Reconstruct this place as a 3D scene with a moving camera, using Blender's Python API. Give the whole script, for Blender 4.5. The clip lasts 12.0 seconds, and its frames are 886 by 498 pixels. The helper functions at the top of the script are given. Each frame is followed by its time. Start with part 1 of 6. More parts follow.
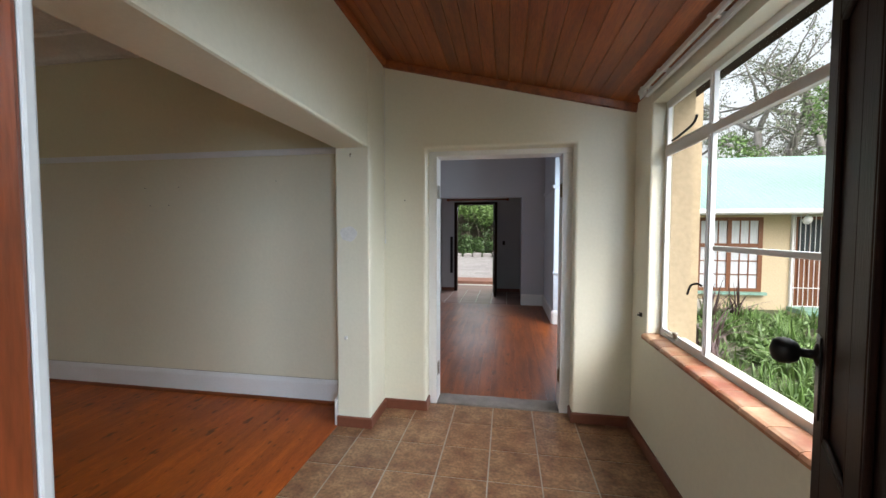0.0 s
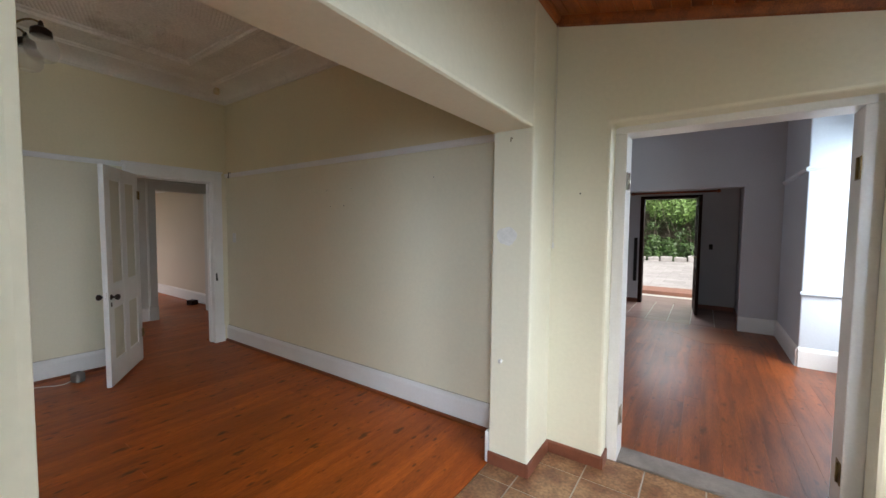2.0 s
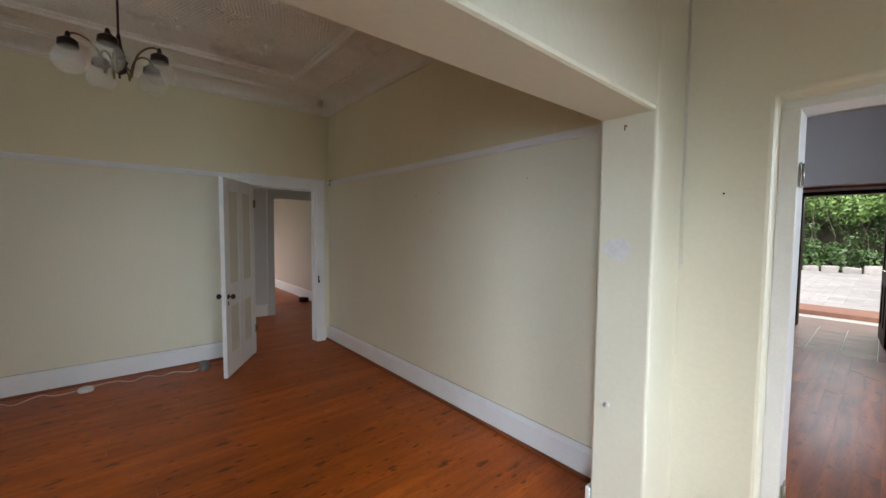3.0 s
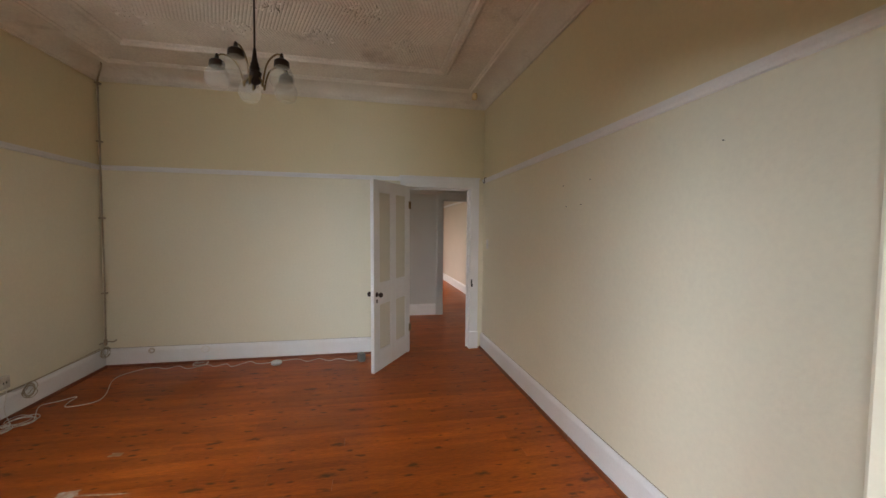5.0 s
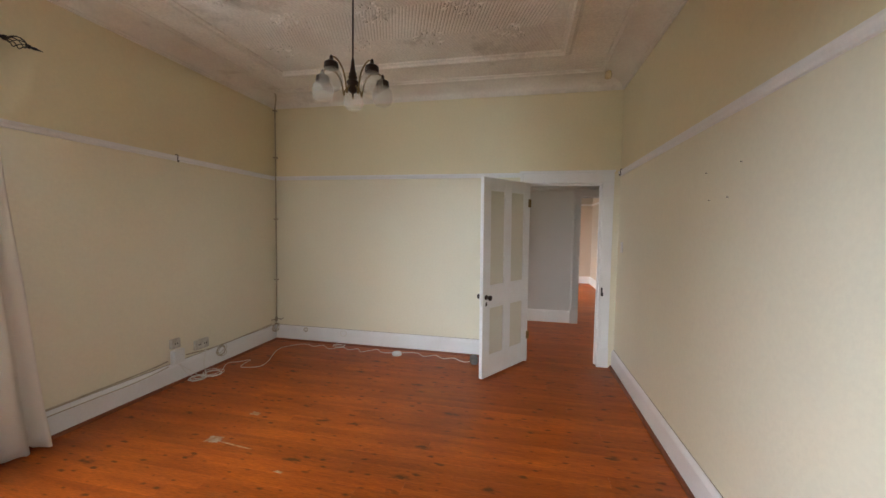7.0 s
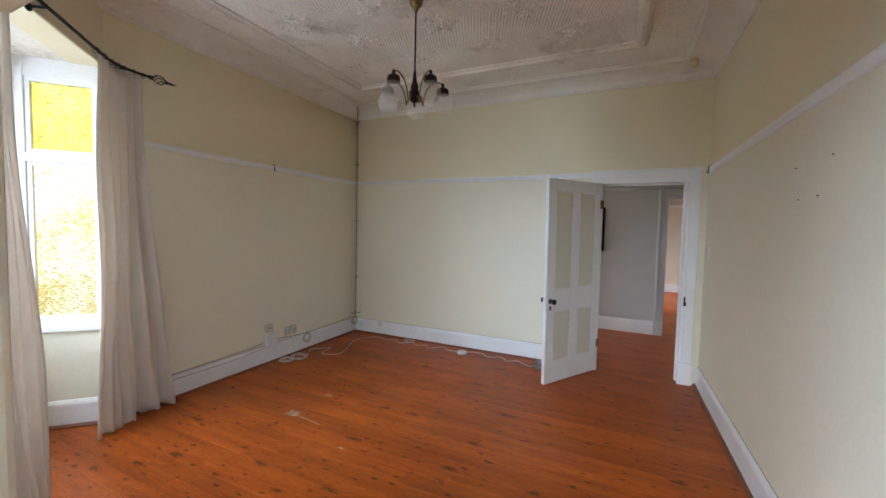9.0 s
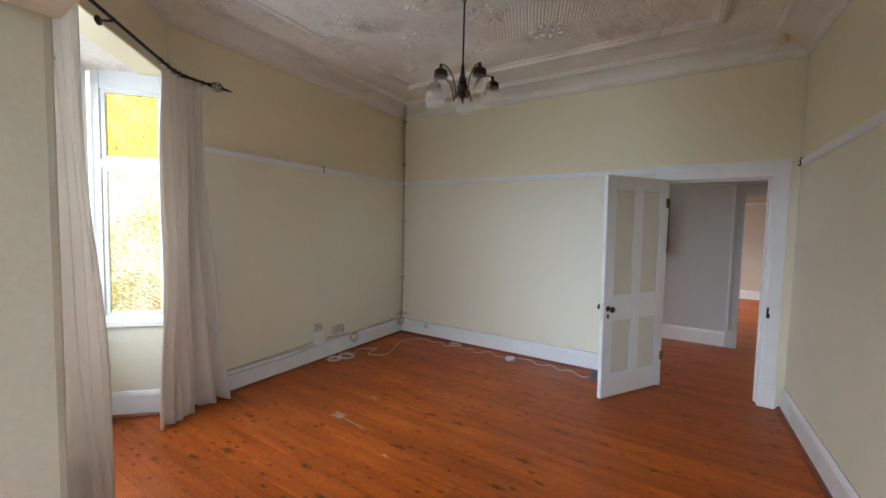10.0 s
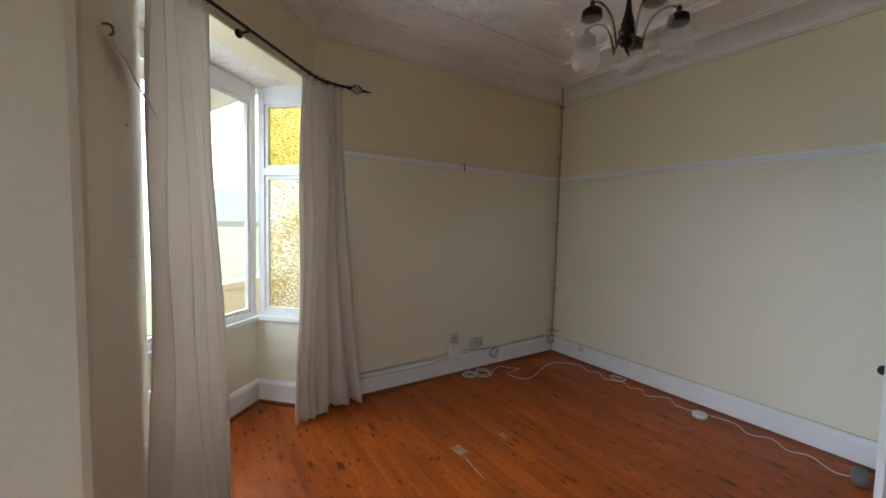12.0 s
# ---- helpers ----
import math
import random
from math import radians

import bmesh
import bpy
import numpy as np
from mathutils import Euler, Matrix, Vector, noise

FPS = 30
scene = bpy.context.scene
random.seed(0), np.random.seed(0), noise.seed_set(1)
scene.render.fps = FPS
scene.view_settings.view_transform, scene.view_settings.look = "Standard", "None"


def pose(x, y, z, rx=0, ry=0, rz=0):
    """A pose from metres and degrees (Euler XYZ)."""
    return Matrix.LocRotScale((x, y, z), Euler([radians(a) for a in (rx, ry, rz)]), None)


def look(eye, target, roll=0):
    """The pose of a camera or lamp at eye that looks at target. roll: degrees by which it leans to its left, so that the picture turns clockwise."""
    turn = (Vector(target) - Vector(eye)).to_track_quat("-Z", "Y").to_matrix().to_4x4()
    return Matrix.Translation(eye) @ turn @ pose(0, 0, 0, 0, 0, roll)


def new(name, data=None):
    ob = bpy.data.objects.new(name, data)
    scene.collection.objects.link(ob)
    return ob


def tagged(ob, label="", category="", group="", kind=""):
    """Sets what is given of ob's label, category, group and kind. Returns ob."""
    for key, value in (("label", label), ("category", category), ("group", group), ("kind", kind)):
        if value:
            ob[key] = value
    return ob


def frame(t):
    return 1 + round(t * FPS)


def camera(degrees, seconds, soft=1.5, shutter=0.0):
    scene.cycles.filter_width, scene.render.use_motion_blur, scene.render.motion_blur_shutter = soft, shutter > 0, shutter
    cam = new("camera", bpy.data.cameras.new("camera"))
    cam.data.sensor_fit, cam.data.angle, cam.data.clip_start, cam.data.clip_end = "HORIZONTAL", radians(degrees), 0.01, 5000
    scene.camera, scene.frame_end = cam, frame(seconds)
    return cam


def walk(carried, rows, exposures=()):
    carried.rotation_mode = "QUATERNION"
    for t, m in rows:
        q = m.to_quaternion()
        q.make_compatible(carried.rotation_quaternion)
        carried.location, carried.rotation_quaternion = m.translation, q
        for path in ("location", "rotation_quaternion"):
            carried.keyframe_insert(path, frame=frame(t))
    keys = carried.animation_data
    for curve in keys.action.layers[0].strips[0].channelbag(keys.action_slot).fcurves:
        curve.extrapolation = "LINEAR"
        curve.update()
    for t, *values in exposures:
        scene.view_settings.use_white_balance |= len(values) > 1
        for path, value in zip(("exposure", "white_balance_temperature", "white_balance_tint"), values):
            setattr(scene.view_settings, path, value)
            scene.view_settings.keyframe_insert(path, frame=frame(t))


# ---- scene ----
cam = camera(99.0, 12.0)
PATH = [
    (0, (0.282, 0.088, 1.466), (-0.048, 2.058, 1.376), 0.1),
    (0.3, (0.262, 0.138, 1.464), (-0.158, 2.092, 1.375), 0.1),
    (0.5, (0.243, 0.180, 1.464), (-0.253, 2.114, 1.373), 0.0),
    (0.8, (0.226, 0.262, 1.472), (-0.400, 2.162, 1.376), 0.0),
    (1, (0.215, 0.330, 1.476), (-0.489, 2.199, 1.379), 0.0),
    (1.5, (0.185, 0.477, 1.468), (-0.726, 2.255, 1.376), 0.3),
    (2, (0.123, 0.619, 1.490), (-1.013, 2.261, 1.384), 0.6),
    (2.5, (0.048, 0.761, 1.504), (-1.285, 2.249, 1.405), 0.5),
    (3, (-0.023, 0.898, 1.538), (-1.542, 2.195, 1.434), 0.6),
    (5, (-0.33, 1.612, 1.51), (-2.289, 2.006, 1.414), 0.6),
    (5.5, (-0.34, 1.76, 1.539), (-2.329, 1.932, 1.432), 0.6),
    (6, (-0.338, 1.905, 1.528), (-2.335, 1.862, 1.424), 0.7),
    (6.5, (-0.422, 1.995, 1.521), (-2.407, 1.772, 1.412), 0.8),
    (7, (-0.546, 2.067, 1.523), (-2.499, 1.65, 1.413), 0.9),
    (7.2, (-0.59, 2.072, 1.544), (-2.528, 1.591, 1.423), 0.8),
    (9, (-0.533, 2.276, 1.52), (-2.349, 1.445, 1.414), 1.3),
    (9.5, (-0.536, 2.28, 1.523), (-2.312, 1.367, 1.413), 1.2),
    (10, (-0.652, 2.209, 1.538), (-2.351, 1.161, 1.422), 1.3),
    (10.5, (-0.789, 2.094, 1.551), (-2.376, 0.882, 1.432), 1.3),
    (11, (-0.92, 2.031, 1.544), (-2.376, 0.665, 1.421), 1.4),
    (11.5, (-1.091, 2.009, 1.554), (-2.398, 0.501, 1.429), 1.4),
    (12, (-1.242, 1.989, 1.569), (-2.341, 0.323, 1.435), 1.5),
]

# ---- world, sun, daylight, exposure ----
EXPOSURES = [(0.0, 0.58, 6350, 10), (1.0, 0.66, 6450, 10), (2.0, 0.90, 6500, 10), (3.0, 0.98, 6350, 10), (5.0, 1.42, 6900, 14), (6.0, 1.59, 6800, 14), (7.0, 1.84, 6650, 13), (9.0, 1.89, 5800, 10), (10.5, 1.67, 5800, 10), (12.0, 1.25, 5950, 10)]
walk(cam, [(t, look(eye, target, roll)) for t, eye, target, roll in PATH], EXPOSURES)
world = bpy.data.worlds.new("sky")
scene.world = world
world.use_nodes = True
wn = world.node_tree
sky = wn.nodes.new("ShaderNodeTexSky")
sky.sky_type = "NISHITA"
sky.sun_disc = False
sky.sun_elevation, sky.sun_rotation = radians(48), radians(150)
sky.dust_density = 6.0
sky.air_density = 1.6
hue = wn.nodes.new("ShaderNodeHueSaturation")
hue.inputs["Saturation"].default_value = 0.25
hue.inputs["Value"].default_value = 1.5
wn.links.new(sky.outputs[0], hue.inputs["Color"])
wn.links.new(hue.outputs[0], wn.nodes["Background"].inputs[0])
wn.nodes["Background"].inputs[1].default_value = 0.15
sun_data = bpy.data.lights.new("sun", "SUN")
sun_data.energy, sun_data.angle, sun_data.color = 0.8, radians(20), (1.0, 0.96, 0.9)
sun = new("sun", sun_data)
sun.matrix_world = pose(0, 0, 30, 42, 0, 150)


def window_light(name, x, y, z, target, width, height, watts, colour=(0.78, 0.90, 1.0), spread=180):
    """Area lamp that stands in for the skylight through one opening."""
    data = bpy.data.lights.new(name, "AREA")
    data.shape, data.size, data.size_y, data.energy, data.color = "RECTANGLE", width, height, watts, colour
    data.spread = radians(spread)
    ob = new(name, data)
    ob.matrix_world = look((x, y, z), target)
    return ob


window_light("daylight_porch_window", 2.1, 1.35, 2.4, (-0.6, 1.35, 0.6), 1.4, 1.3, 13, (0.78, 0.90, 1.0), 88)
window_light("daylight_front_door", 2.0, -2.2, 1.75, (-1.3, 3.0, 0.5), 1.2, 1.5, 17, (0.62, 0.79, 1.0), 75)
window_light("daylight_bay_sky", -0.72, -1.07, 1.7, (-3.2, 1.4, 1.3), 0.9, 1.2, 6.0)
window_light("daylight_bay_floor", -0.72, -1.07, 2.3, (-1.9, 0.2, 0.0), 0.9, 0.4, 2.5)
window_light("daylight_dining_bay", 1.98, 5.4, 2.2, (-0.5, 5.2, 0.2), 1.0, 1.0, 62)
window_light("daylight_garden_door", -0.47, 10.25, 2.58, (-0.4, 7.6, 0.4), 1.4, 0.5, 55)
# No window is seen for these two rooms; lamps added to brighten them.
window_light("hall_fill", -6.1, -1.8, 2.5, (-6.1, 2.0, 0.3), 1.1, 1.0, 9)
window_light("back_room_fill", -9.6, 0.3, 2.5, (-9.6, 3.9, 0.5), 2.0, 1.0, 9)

# ---- materials ----
def material(name, colour, rough=0.6, second=None, scale=3.0, amount=0.5, bump=0.1, bump_scale=60.0, metal=0.0, stretch=(1, 1, 1), detail=6.0, fine=None, coat=0.0, rand=0.0, island=False):
    """A surface of two tones: a broad stain and a fine grain, with relief."""
    m = bpy.data.materials.new(name)
    m.use_nodes = True
    t = m.node_tree
    n, l = t.nodes, t.links
    b = n["Principled BSDF"]
    b.inputs["Roughness"].default_value, b.inputs["Metallic"].default_value = rough, metal
    b.inputs["Coat Weight"].default_value = coat
    b.inputs["Coat Roughness"].default_value = 0.18
    co = n.new("ShaderNodeTexCoord")
    mp = n.new("ShaderNodeMapping")
    mp.inputs["Scale"].default_value = stretch
    l.new(co.outputs["Object"], mp.inputs[0])
    vec = mp.outputs[0]
    if rand:
        info = n.new("ShaderNodeNewGeometry" if island else "ShaderNodeObjectInfo")
        add = n.new("ShaderNodeVectorMath")
        add.operation = "MULTIPLY_ADD"
        add.inputs[1].default_value = (37.0, 53.0, 11.0)
        l.new(info.outputs["Random Per Island" if island else "Random"], add.inputs[0])
        l.new(vec, add.inputs[2])
        vec = add.outputs[0]
    nz = n.new("ShaderNodeTexNoise")
    nz.inputs["Scale"].default_value, nz.inputs["Detail"].default_value = scale, detail
    l.new(vec, nz.inputs["Vector"])
    fn = n.new("ShaderNodeTexNoise")
    fn.inputs["Scale"].default_value, fn.inputs["Detail"].default_value = bump_scale, 4.0
    l.new(vec, fn.inputs["Vector"])
    ramp = n.new("ShaderNodeMapRange")
    ramp.inputs[1].default_value, ramp.inputs[2].default_value = 0.35, 0.7
    ramp.inputs[4].default_value = amount
    l.new(nz.outputs[0], ramp.inputs[0])
    mix = n.new("ShaderNodeMix")
    mix.data_type = "RGBA"
    second = second or [c * 0.8 for c in colour]
    mix.inputs[6].default_value, mix.inputs[7].default_value = (*colour, 1), (*second, 1)
    l.new(ramp.outputs[0], mix.inputs[0])
    out = mix.outputs[2]
    grain = n.new("ShaderNodeMix")
    grain.data_type, grain.blend_type = "RGBA", "MULTIPLY"
    lv = n.new("ShaderNodeMapRange")
    f = fine if fine is not None else 0.1
    lv.inputs[1].default_value, lv.inputs[2].default_value, lv.inputs[3].default_value, lv.inputs[4].default_value = 0.3, 0.7, 1 - f, 1 + f * 0.4
    l.new(fn.outputs[0], lv.inputs[0])
    grain.inputs[0].default_value = 1.0
    l.new(out, grain.inputs[6])
    l.new(lv.outputs[0], grain.inputs[7])
    out = grain.outputs[2]
    if rand:
        hsv = n.new("ShaderNodeHueSaturation")
        vr = n.new("ShaderNodeMapRange")
        vr.inputs[3].default_value, vr.inputs[4].default_value = 1 - rand, 1 + rand
        l.new(info.outputs["Random Per Island" if island else "Random"], vr.inputs[0])
        l.new(vr.outputs[0], hsv.inputs["Value"])
        l.new(out, hsv.inputs["Color"])
        out = hsv.outputs[0]
    l.new(out, b.inputs["Base Color"])
    if bump:
        bp = n.new("ShaderNodeBump")
        bp.inputs["Strength"].default_value, bp.inputs["Distance"].default_value = bump, 0.01
        l.new(fn.outputs[0], bp.inputs["Height"])
        l.new(bp.outputs[0], b.inputs["Normal"])
    return m


def two_tone(name, low, high, height):
    """Painted plaster with another tone above the picture rail."""
    m = material(name, low, 0.55, None, 1.3, 0.18, 0.12, 45.0, fine=0.03)
    t = m.node_tree
    n, l = t.nodes, t.links
    geo = n.new("ShaderNodeNewGeometry")
    sep = n.new("ShaderNodeSeparateXYZ")
    l.new(geo.outputs["Position"], sep.inputs[0])
    gt = n.new("ShaderNodeMath")
    gt.operation = "GREATER_THAN"
    gt.inputs[1].default_value = height
    l.new(sep.outputs["Z"], gt.inputs[0])
    base = n["Principled BSDF"].inputs["Base Color"]
    src = base.links[0].from_socket
    mix = n.new("ShaderNodeMix")
    mix.data_type, mix.blend_type = "RGBA", "MULTIPLY"
    mix.inputs[7].default_value = (*[h / c for h, c in zip(high, low)], 1)
    l.new(gt.outputs[0], mix.inputs[0])
    l.new(src, mix.inputs[6])
    l.new(mix.outputs[2], base)
    return m


def floorboard(name, light, dark, rand=0.1, streak=0.75):
    """Varnished pine: long grain along y, darker knots, tone from board to board."""
    m = material(name, light, 0.33, dark, 2.2, streak, 0.05, 30.0, stretch=(7, 0.7, 1), fine=0.34, rand=rand, coat=0.0)
    t = m.node_tree
    n, l = t.nodes, t.links
    co = n.new("ShaderNodeNewGeometry")
    mp = n.new("ShaderNodeMapping")
    mp.inputs["Scale"].default_value = (5.2, 2.2, 1)
    l.new(co.outputs["Position"], mp.inputs[0])
    wob = n.new("ShaderNodeTexNoise")
    wob.inputs["Scale"].default_value, wob.inputs["Detail"].default_value = 9.0, 5.0
    l.new(mp.outputs[0], wob.inputs["Vector"])
    base = n["Principled BSDF"].inputs["Base Color"]
    src = base.links[0].from_socket

    def overlay(src, fac, colour):
        mix = n.new("ShaderNodeMix")
        mix.data_type = "RGBA"
        mix.inputs[7].default_value = (*colour, 1)
        l.new(fac, mix.inputs[0])
        l.new(src, mix.inputs[6])
        return mix.outputs[2]

    # broad darker stretches of stain
    bn = n.new("ShaderNodeTexNoise")
    bn.inputs["Scale"].default_value, bn.inputs["Detail"].default_value = 0.75, 4.0
    l.new(mp.outputs[0], bn.inputs["Vector"])
    br = n.new("ShaderNodeMapRange")
    br.inputs[1].default_value, br.inputs[2].default_value, br.inputs[4].default_value = 0.45, 0.72, 0.4
    l.new(bn.outputs[0], br.inputs[0])
    src = overlay(src, br.outputs[0], [c * 0.8 for c in dark])
    # knots of uneven size, many boards without any
    for scale, reach, grow, tone in ((1.15, -0.262, 0.30, (0.060, 0.014, 0.004)), (2.9, -0.262, 0.34, (0.075, 0.016, 0.004))):
        vo = n.new("ShaderNodeTexVoronoi")
        vo.voronoi_dimensions = "2D"
        vo.inputs["Scale"].default_value = scale
        l.new(mp.outputs[0], vo.inputs["Vector"])
        sep = n.new("ShaderNodeSeparateColor")
        l.new(vo.outputs["Color"], sep.inputs[0])
        size = n.new("ShaderNodeMath")
        size.operation = "MULTIPLY_ADD"
        size.inputs[1].default_value, size.inputs[2].default_value = -grow, -reach
        l.new(sep.outputs[0], size.inputs[0])
        ad = n.new("ShaderNodeMath")
        ad.operation = "MULTIPLY_ADD"
        ad.inputs[1].default_value = 0.42
        l.new(wob.outputs[0], ad.inputs[0])
        l.new(vo.outputs["Distance"], ad.inputs[2])
        tot = n.new("ShaderNodeMath")
        l.new(ad.outputs[0], tot.inputs[0])
        l.new(size.outputs[0], tot.inputs[1])
        mr = n.new("ShaderNodeMapRange")
        mr.inputs[1].default_value, mr.inputs[2].default_value, mr.inputs[3].default_value, mr.inputs[4].default_value = 0.225, 0.37, 0.85, 0.0
        l.new(tot.outputs[0], mr.inputs[0])
        src = overlay(src, mr.outputs[0], tone)
    l.new(src, base)
    # worn varnish
    rn = n.new("ShaderNodeTexNoise")
    rn.inputs["Scale"].default_value = 1.1
    l.new(co.outputs["Position"], rn.inputs["Vector"])
    rr = n.new("ShaderNodeMapRange")
    rr.inputs[3].default_value, rr.inputs[4].default_value = 0.28, 0.5
    l.new(rn.outputs[0], rr.inputs[0])
    l.new(rr.outputs[0], n["Principled BSDF"].inputs["Roughness"])
    return m


def pane_glass(name, colour, rough, ripple=0.0, scale=60.0):
    m = bpy.data.materials.new(name)
    m.use_nodes = True
    n, l = m.node_tree.nodes, m.node_tree.links
    b = n["Principled BSDF"]
    b.inputs["Base Color"].default_value = (*colour, 1)
    b.inputs["Roughness"].default_value, b.inputs["Transmission Weight"].default_value, b.inputs["IOR"].default_value = rough, 1.0, 1.45 if ripple else 1.02
    if ripple:
        co = n.new("ShaderNodeTexCoord")
        mp = n.new("ShaderNodeMapping")
        mp.inputs["Scale"].default_value = (0.6, 0.6, 1.8)
        l.new(co.outputs["Object"], mp.inputs[0])
        nz = n.new("ShaderNodeTexNoise")
        nz.inputs["Scale"].default_value, nz.inputs["Detail"].default_value = scale, 2.0
        l.new(mp.outputs[0], nz.inputs["Vector"])
        bp = n.new("ShaderNodeBump")
        bp.inputs["Strength"].default_value, bp.inputs["Distance"].default_value = ripple, 0.02
        l.new(nz.outputs[0], bp.inputs["Height"])
        l.new(bp.outputs[0], b.inputs["Normal"])
    return m


CREAM_ROOM = two_tone("cream_paint_room", (0.768, 0.718, 0.562), (0.758, 0.674, 0.462), 2.14)
CREAM = material("cream_paint", (0.79, 0.758, 0.625), 0.5, (0.76, 0.72, 0.56), 1.2, 0.4, 0.14, 40.0, fine=0.03)
LILAC = material("lilac_grey_paint", (0.50, 0.51, 0.55), 0.55, None, 1.5, 0.2, 0.1, 45.0, fine=0.03)
PALE_BLUE = material("pale_blue_paint", (0.58, 0.63, 0.70), 0.5, None, 1.5, 0.15, 0.08, 45.0, fine=0.03)
HALL_PAINT = material("grey_white_paint", (0.57, 0.57, 0.555), 0.55, None, 1.5, 0.2, 0.1, 45.0, fine=0.03)
PEACH = material("peach_paint", (0.62, 0.55, 0.46), 0.55, None, 1.5, 0.2, 0.1, 45.0, fine=0.03)
WHITE = material("white_gloss_paint", (0.80, 0.80, 0.80), 0.32, (0.70, 0.68, 0.64), 4.0, 0.35, 0.05, 80.0, fine=0.04)
OUTER_PLASTER = material("peach_outside_plaster", (0.52, 0.41, 0.27), 0.85, (0.46, 0.36, 0.24), 1.0, 0.5, 0.2, 30.0)
PANEL = material("beige_panel_paint", (0.66, 0.63, 0.53), 0.4, None, 3.0, 0.2, 0.04, 80.0, fine=0.03)
PLASTER = material("stained_ceiling_plaster", (0.84, 0.80, 0.72), 0.8, (0.58, 0.50, 0.42), 1.7, 0.5, 0.35, 50.0, fine=0.12, detail=9.0)


def mould(m, colour, scale, low, high, amount):
    """Ragged damp blotches over a painted surface."""
    n, l = m.node_tree.nodes, m.node_tree.links
    base = n["Principled BSDF"].inputs["Base Color"]
    src = base.links[0].from_socket
    geo = n.new("ShaderNodeNewGeometry")
    nz = n.new("ShaderNodeTexNoise")
    nz.inputs["Scale"].default_value, nz.inputs["Detail"].default_value, nz.inputs["Roughness"].default_value = scale, 10.0, 0.66
    l.new(geo.outputs["Position"], nz.inputs["Vector"])
    mr = n.new("ShaderNodeMapRange")
    mr.inputs[1].default_value, mr.inputs[2].default_value, mr.inputs[4].default_value = low, high, amount
    l.new(nz.outputs[0], mr.inputs[0])
    mix = n.new("ShaderNodeMix")
    mix.data_type = "RGBA"
    mix.inputs[7].default_value = (*colour, 1)
    l.new(mr.outputs[0], mix.inputs[0])
    l.new(src, mix.inputs[6])
    l.new(mix.outputs[2], base)


mould(PLASTER, (0.30, 0.23, 0.16), 1.4, 0.54, 0.70, 0.8)
CORNICE = material("cornice_plaster", (0.80, 0.76, 0.68), 0.75, (0.60, 0.52, 0.45), 1.8, 0.5, 0.2, 40.0, fine=0.06, detail=8.0)
mould(CORNICE, (0.38, 0.31, 0.24), 2.0, 0.58, 0.74, 0.6)
BOARDS = floorboard("varnished_pine_floor", (0.50, 0.112, 0.012), (0.29, 0.055, 0.007), 0.14, 0.85)
BEAD = material("stained_floor_bead", (0.20, 0.05, 0.015), 0.4, None, 6.0, 0.5, 0.1, 40.0)
CEIL_WOOD = material("varnished_ceiling_pine", (0.36, 0.092, 0.017), 0.36, (0.17, 0.034, 0.007), 2.4, 0.95, 0.05, 26.0, stretch=(7, 0.6, 7), fine=0.35, rand=0.2, island=True, coat=0.08)
RED_WOOD = material("red_varnished_wood", (0.30, 0.07, 0.018), 0.35, (0.14, 0.03, 0.01), 3.0, 0.8, 0.08, 30.0, stretch=(6, 6, 0.6), fine=0.3, coat=0.2)
DARK_WOOD = material("dark_stained_door_wood", (0.022, 0.008, 0.0045), 0.55, (0.010, 0.004, 0.003), 3.0, 0.7, 0.1, 30.0, stretch=(6, 6, 0.6), fine=0.3)
TILE = material("brown_mottled_tile", (0.20, 0.084, 0.040), 0.3, (0.42, 0.25, 0.13), 9.0, 0.85, 0.12, 55.0, fine=0.45, rand=0.08, detail=9.0)
GROUT = material("grey_grout", (0.42, 0.39, 0.34), 0.85, None, 8.0, 0.5, 0.3, 120.0)
SKIRT_TILE = material("terracotta_skirting_tile", (0.20, 0.065, 0.035), 0.45, (0.14, 0.05, 0.03), 6.0, 0.6, 0.1, 60.0)
SILL_TILE = material("terracotta_sill_tile", (0.33, 0.09, 0.04), 0.2, (0.58, 0.36, 0.21), 4.0, 0.95, 0.06, 60.0, rand=0.22)
GRIME = material("dusty_gap", (0.16, 0.12, 0.08), 0.9, (0.5, 0.45, 0.34), 3.0, 1.0, 0.1, 40.0)
CONCRETE = material("worn_concrete_threshold", (0.22, 0.19, 0.17), 0.8, (0.12, 0.10, 0.09), 9.0, 0.7, 0.4, 60.0)
ALC_TILE = material("red_quarry_tile", (0.27, 0.17, 0.145), 0.25, (0.34, 0.23, 0.20), 5.0, 0.5, 0.06, 60.0, rand=0.1)
BRASS = material("aged_brass", (0.28, 0.20, 0.09), 0.35, (0.12, 0.08, 0.04), 20.0, 0.6, 0.05, 90.0, metal=1.0)
BRONZE = material("dark_bronze", (0.045, 0.028, 0.02), 0.35, (0.02, 0.012, 0.01), 15.0, 0.5, 0.05, 90.0, metal=0.7)
IRON = material("black_iron", (0.018, 0.017, 0.017), 0.45, None, 20.0, 0.5, 0.1, 90.0, metal=0.5)
STEEL = material("dull_steel", (0.42, 0.40, 0.36), 0.4, (0.2, 0.15, 0.1), 25.0, 0.6, 0.1, 90.0, metal=1.0)
PLASTIC = material("white_plastic", (0.74, 0.73, 0.70), 0.35, None, 9.0, 0.2, 0.02, 80.0)
GRIMY_PLASTIC = material("grimy_white_plastic", (0.62, 0.59, 0.52), 0.5, (0.30, 0.26, 0.2), 14.0, 0.7, 0.05, 80.0)
OLD_PLASTIC = material("yellowed_plastic", (0.62, 0.47, 0.22), 0.4, (0.7, 0.62, 0.48), 9.0, 0.6, 0.02, 80.0)
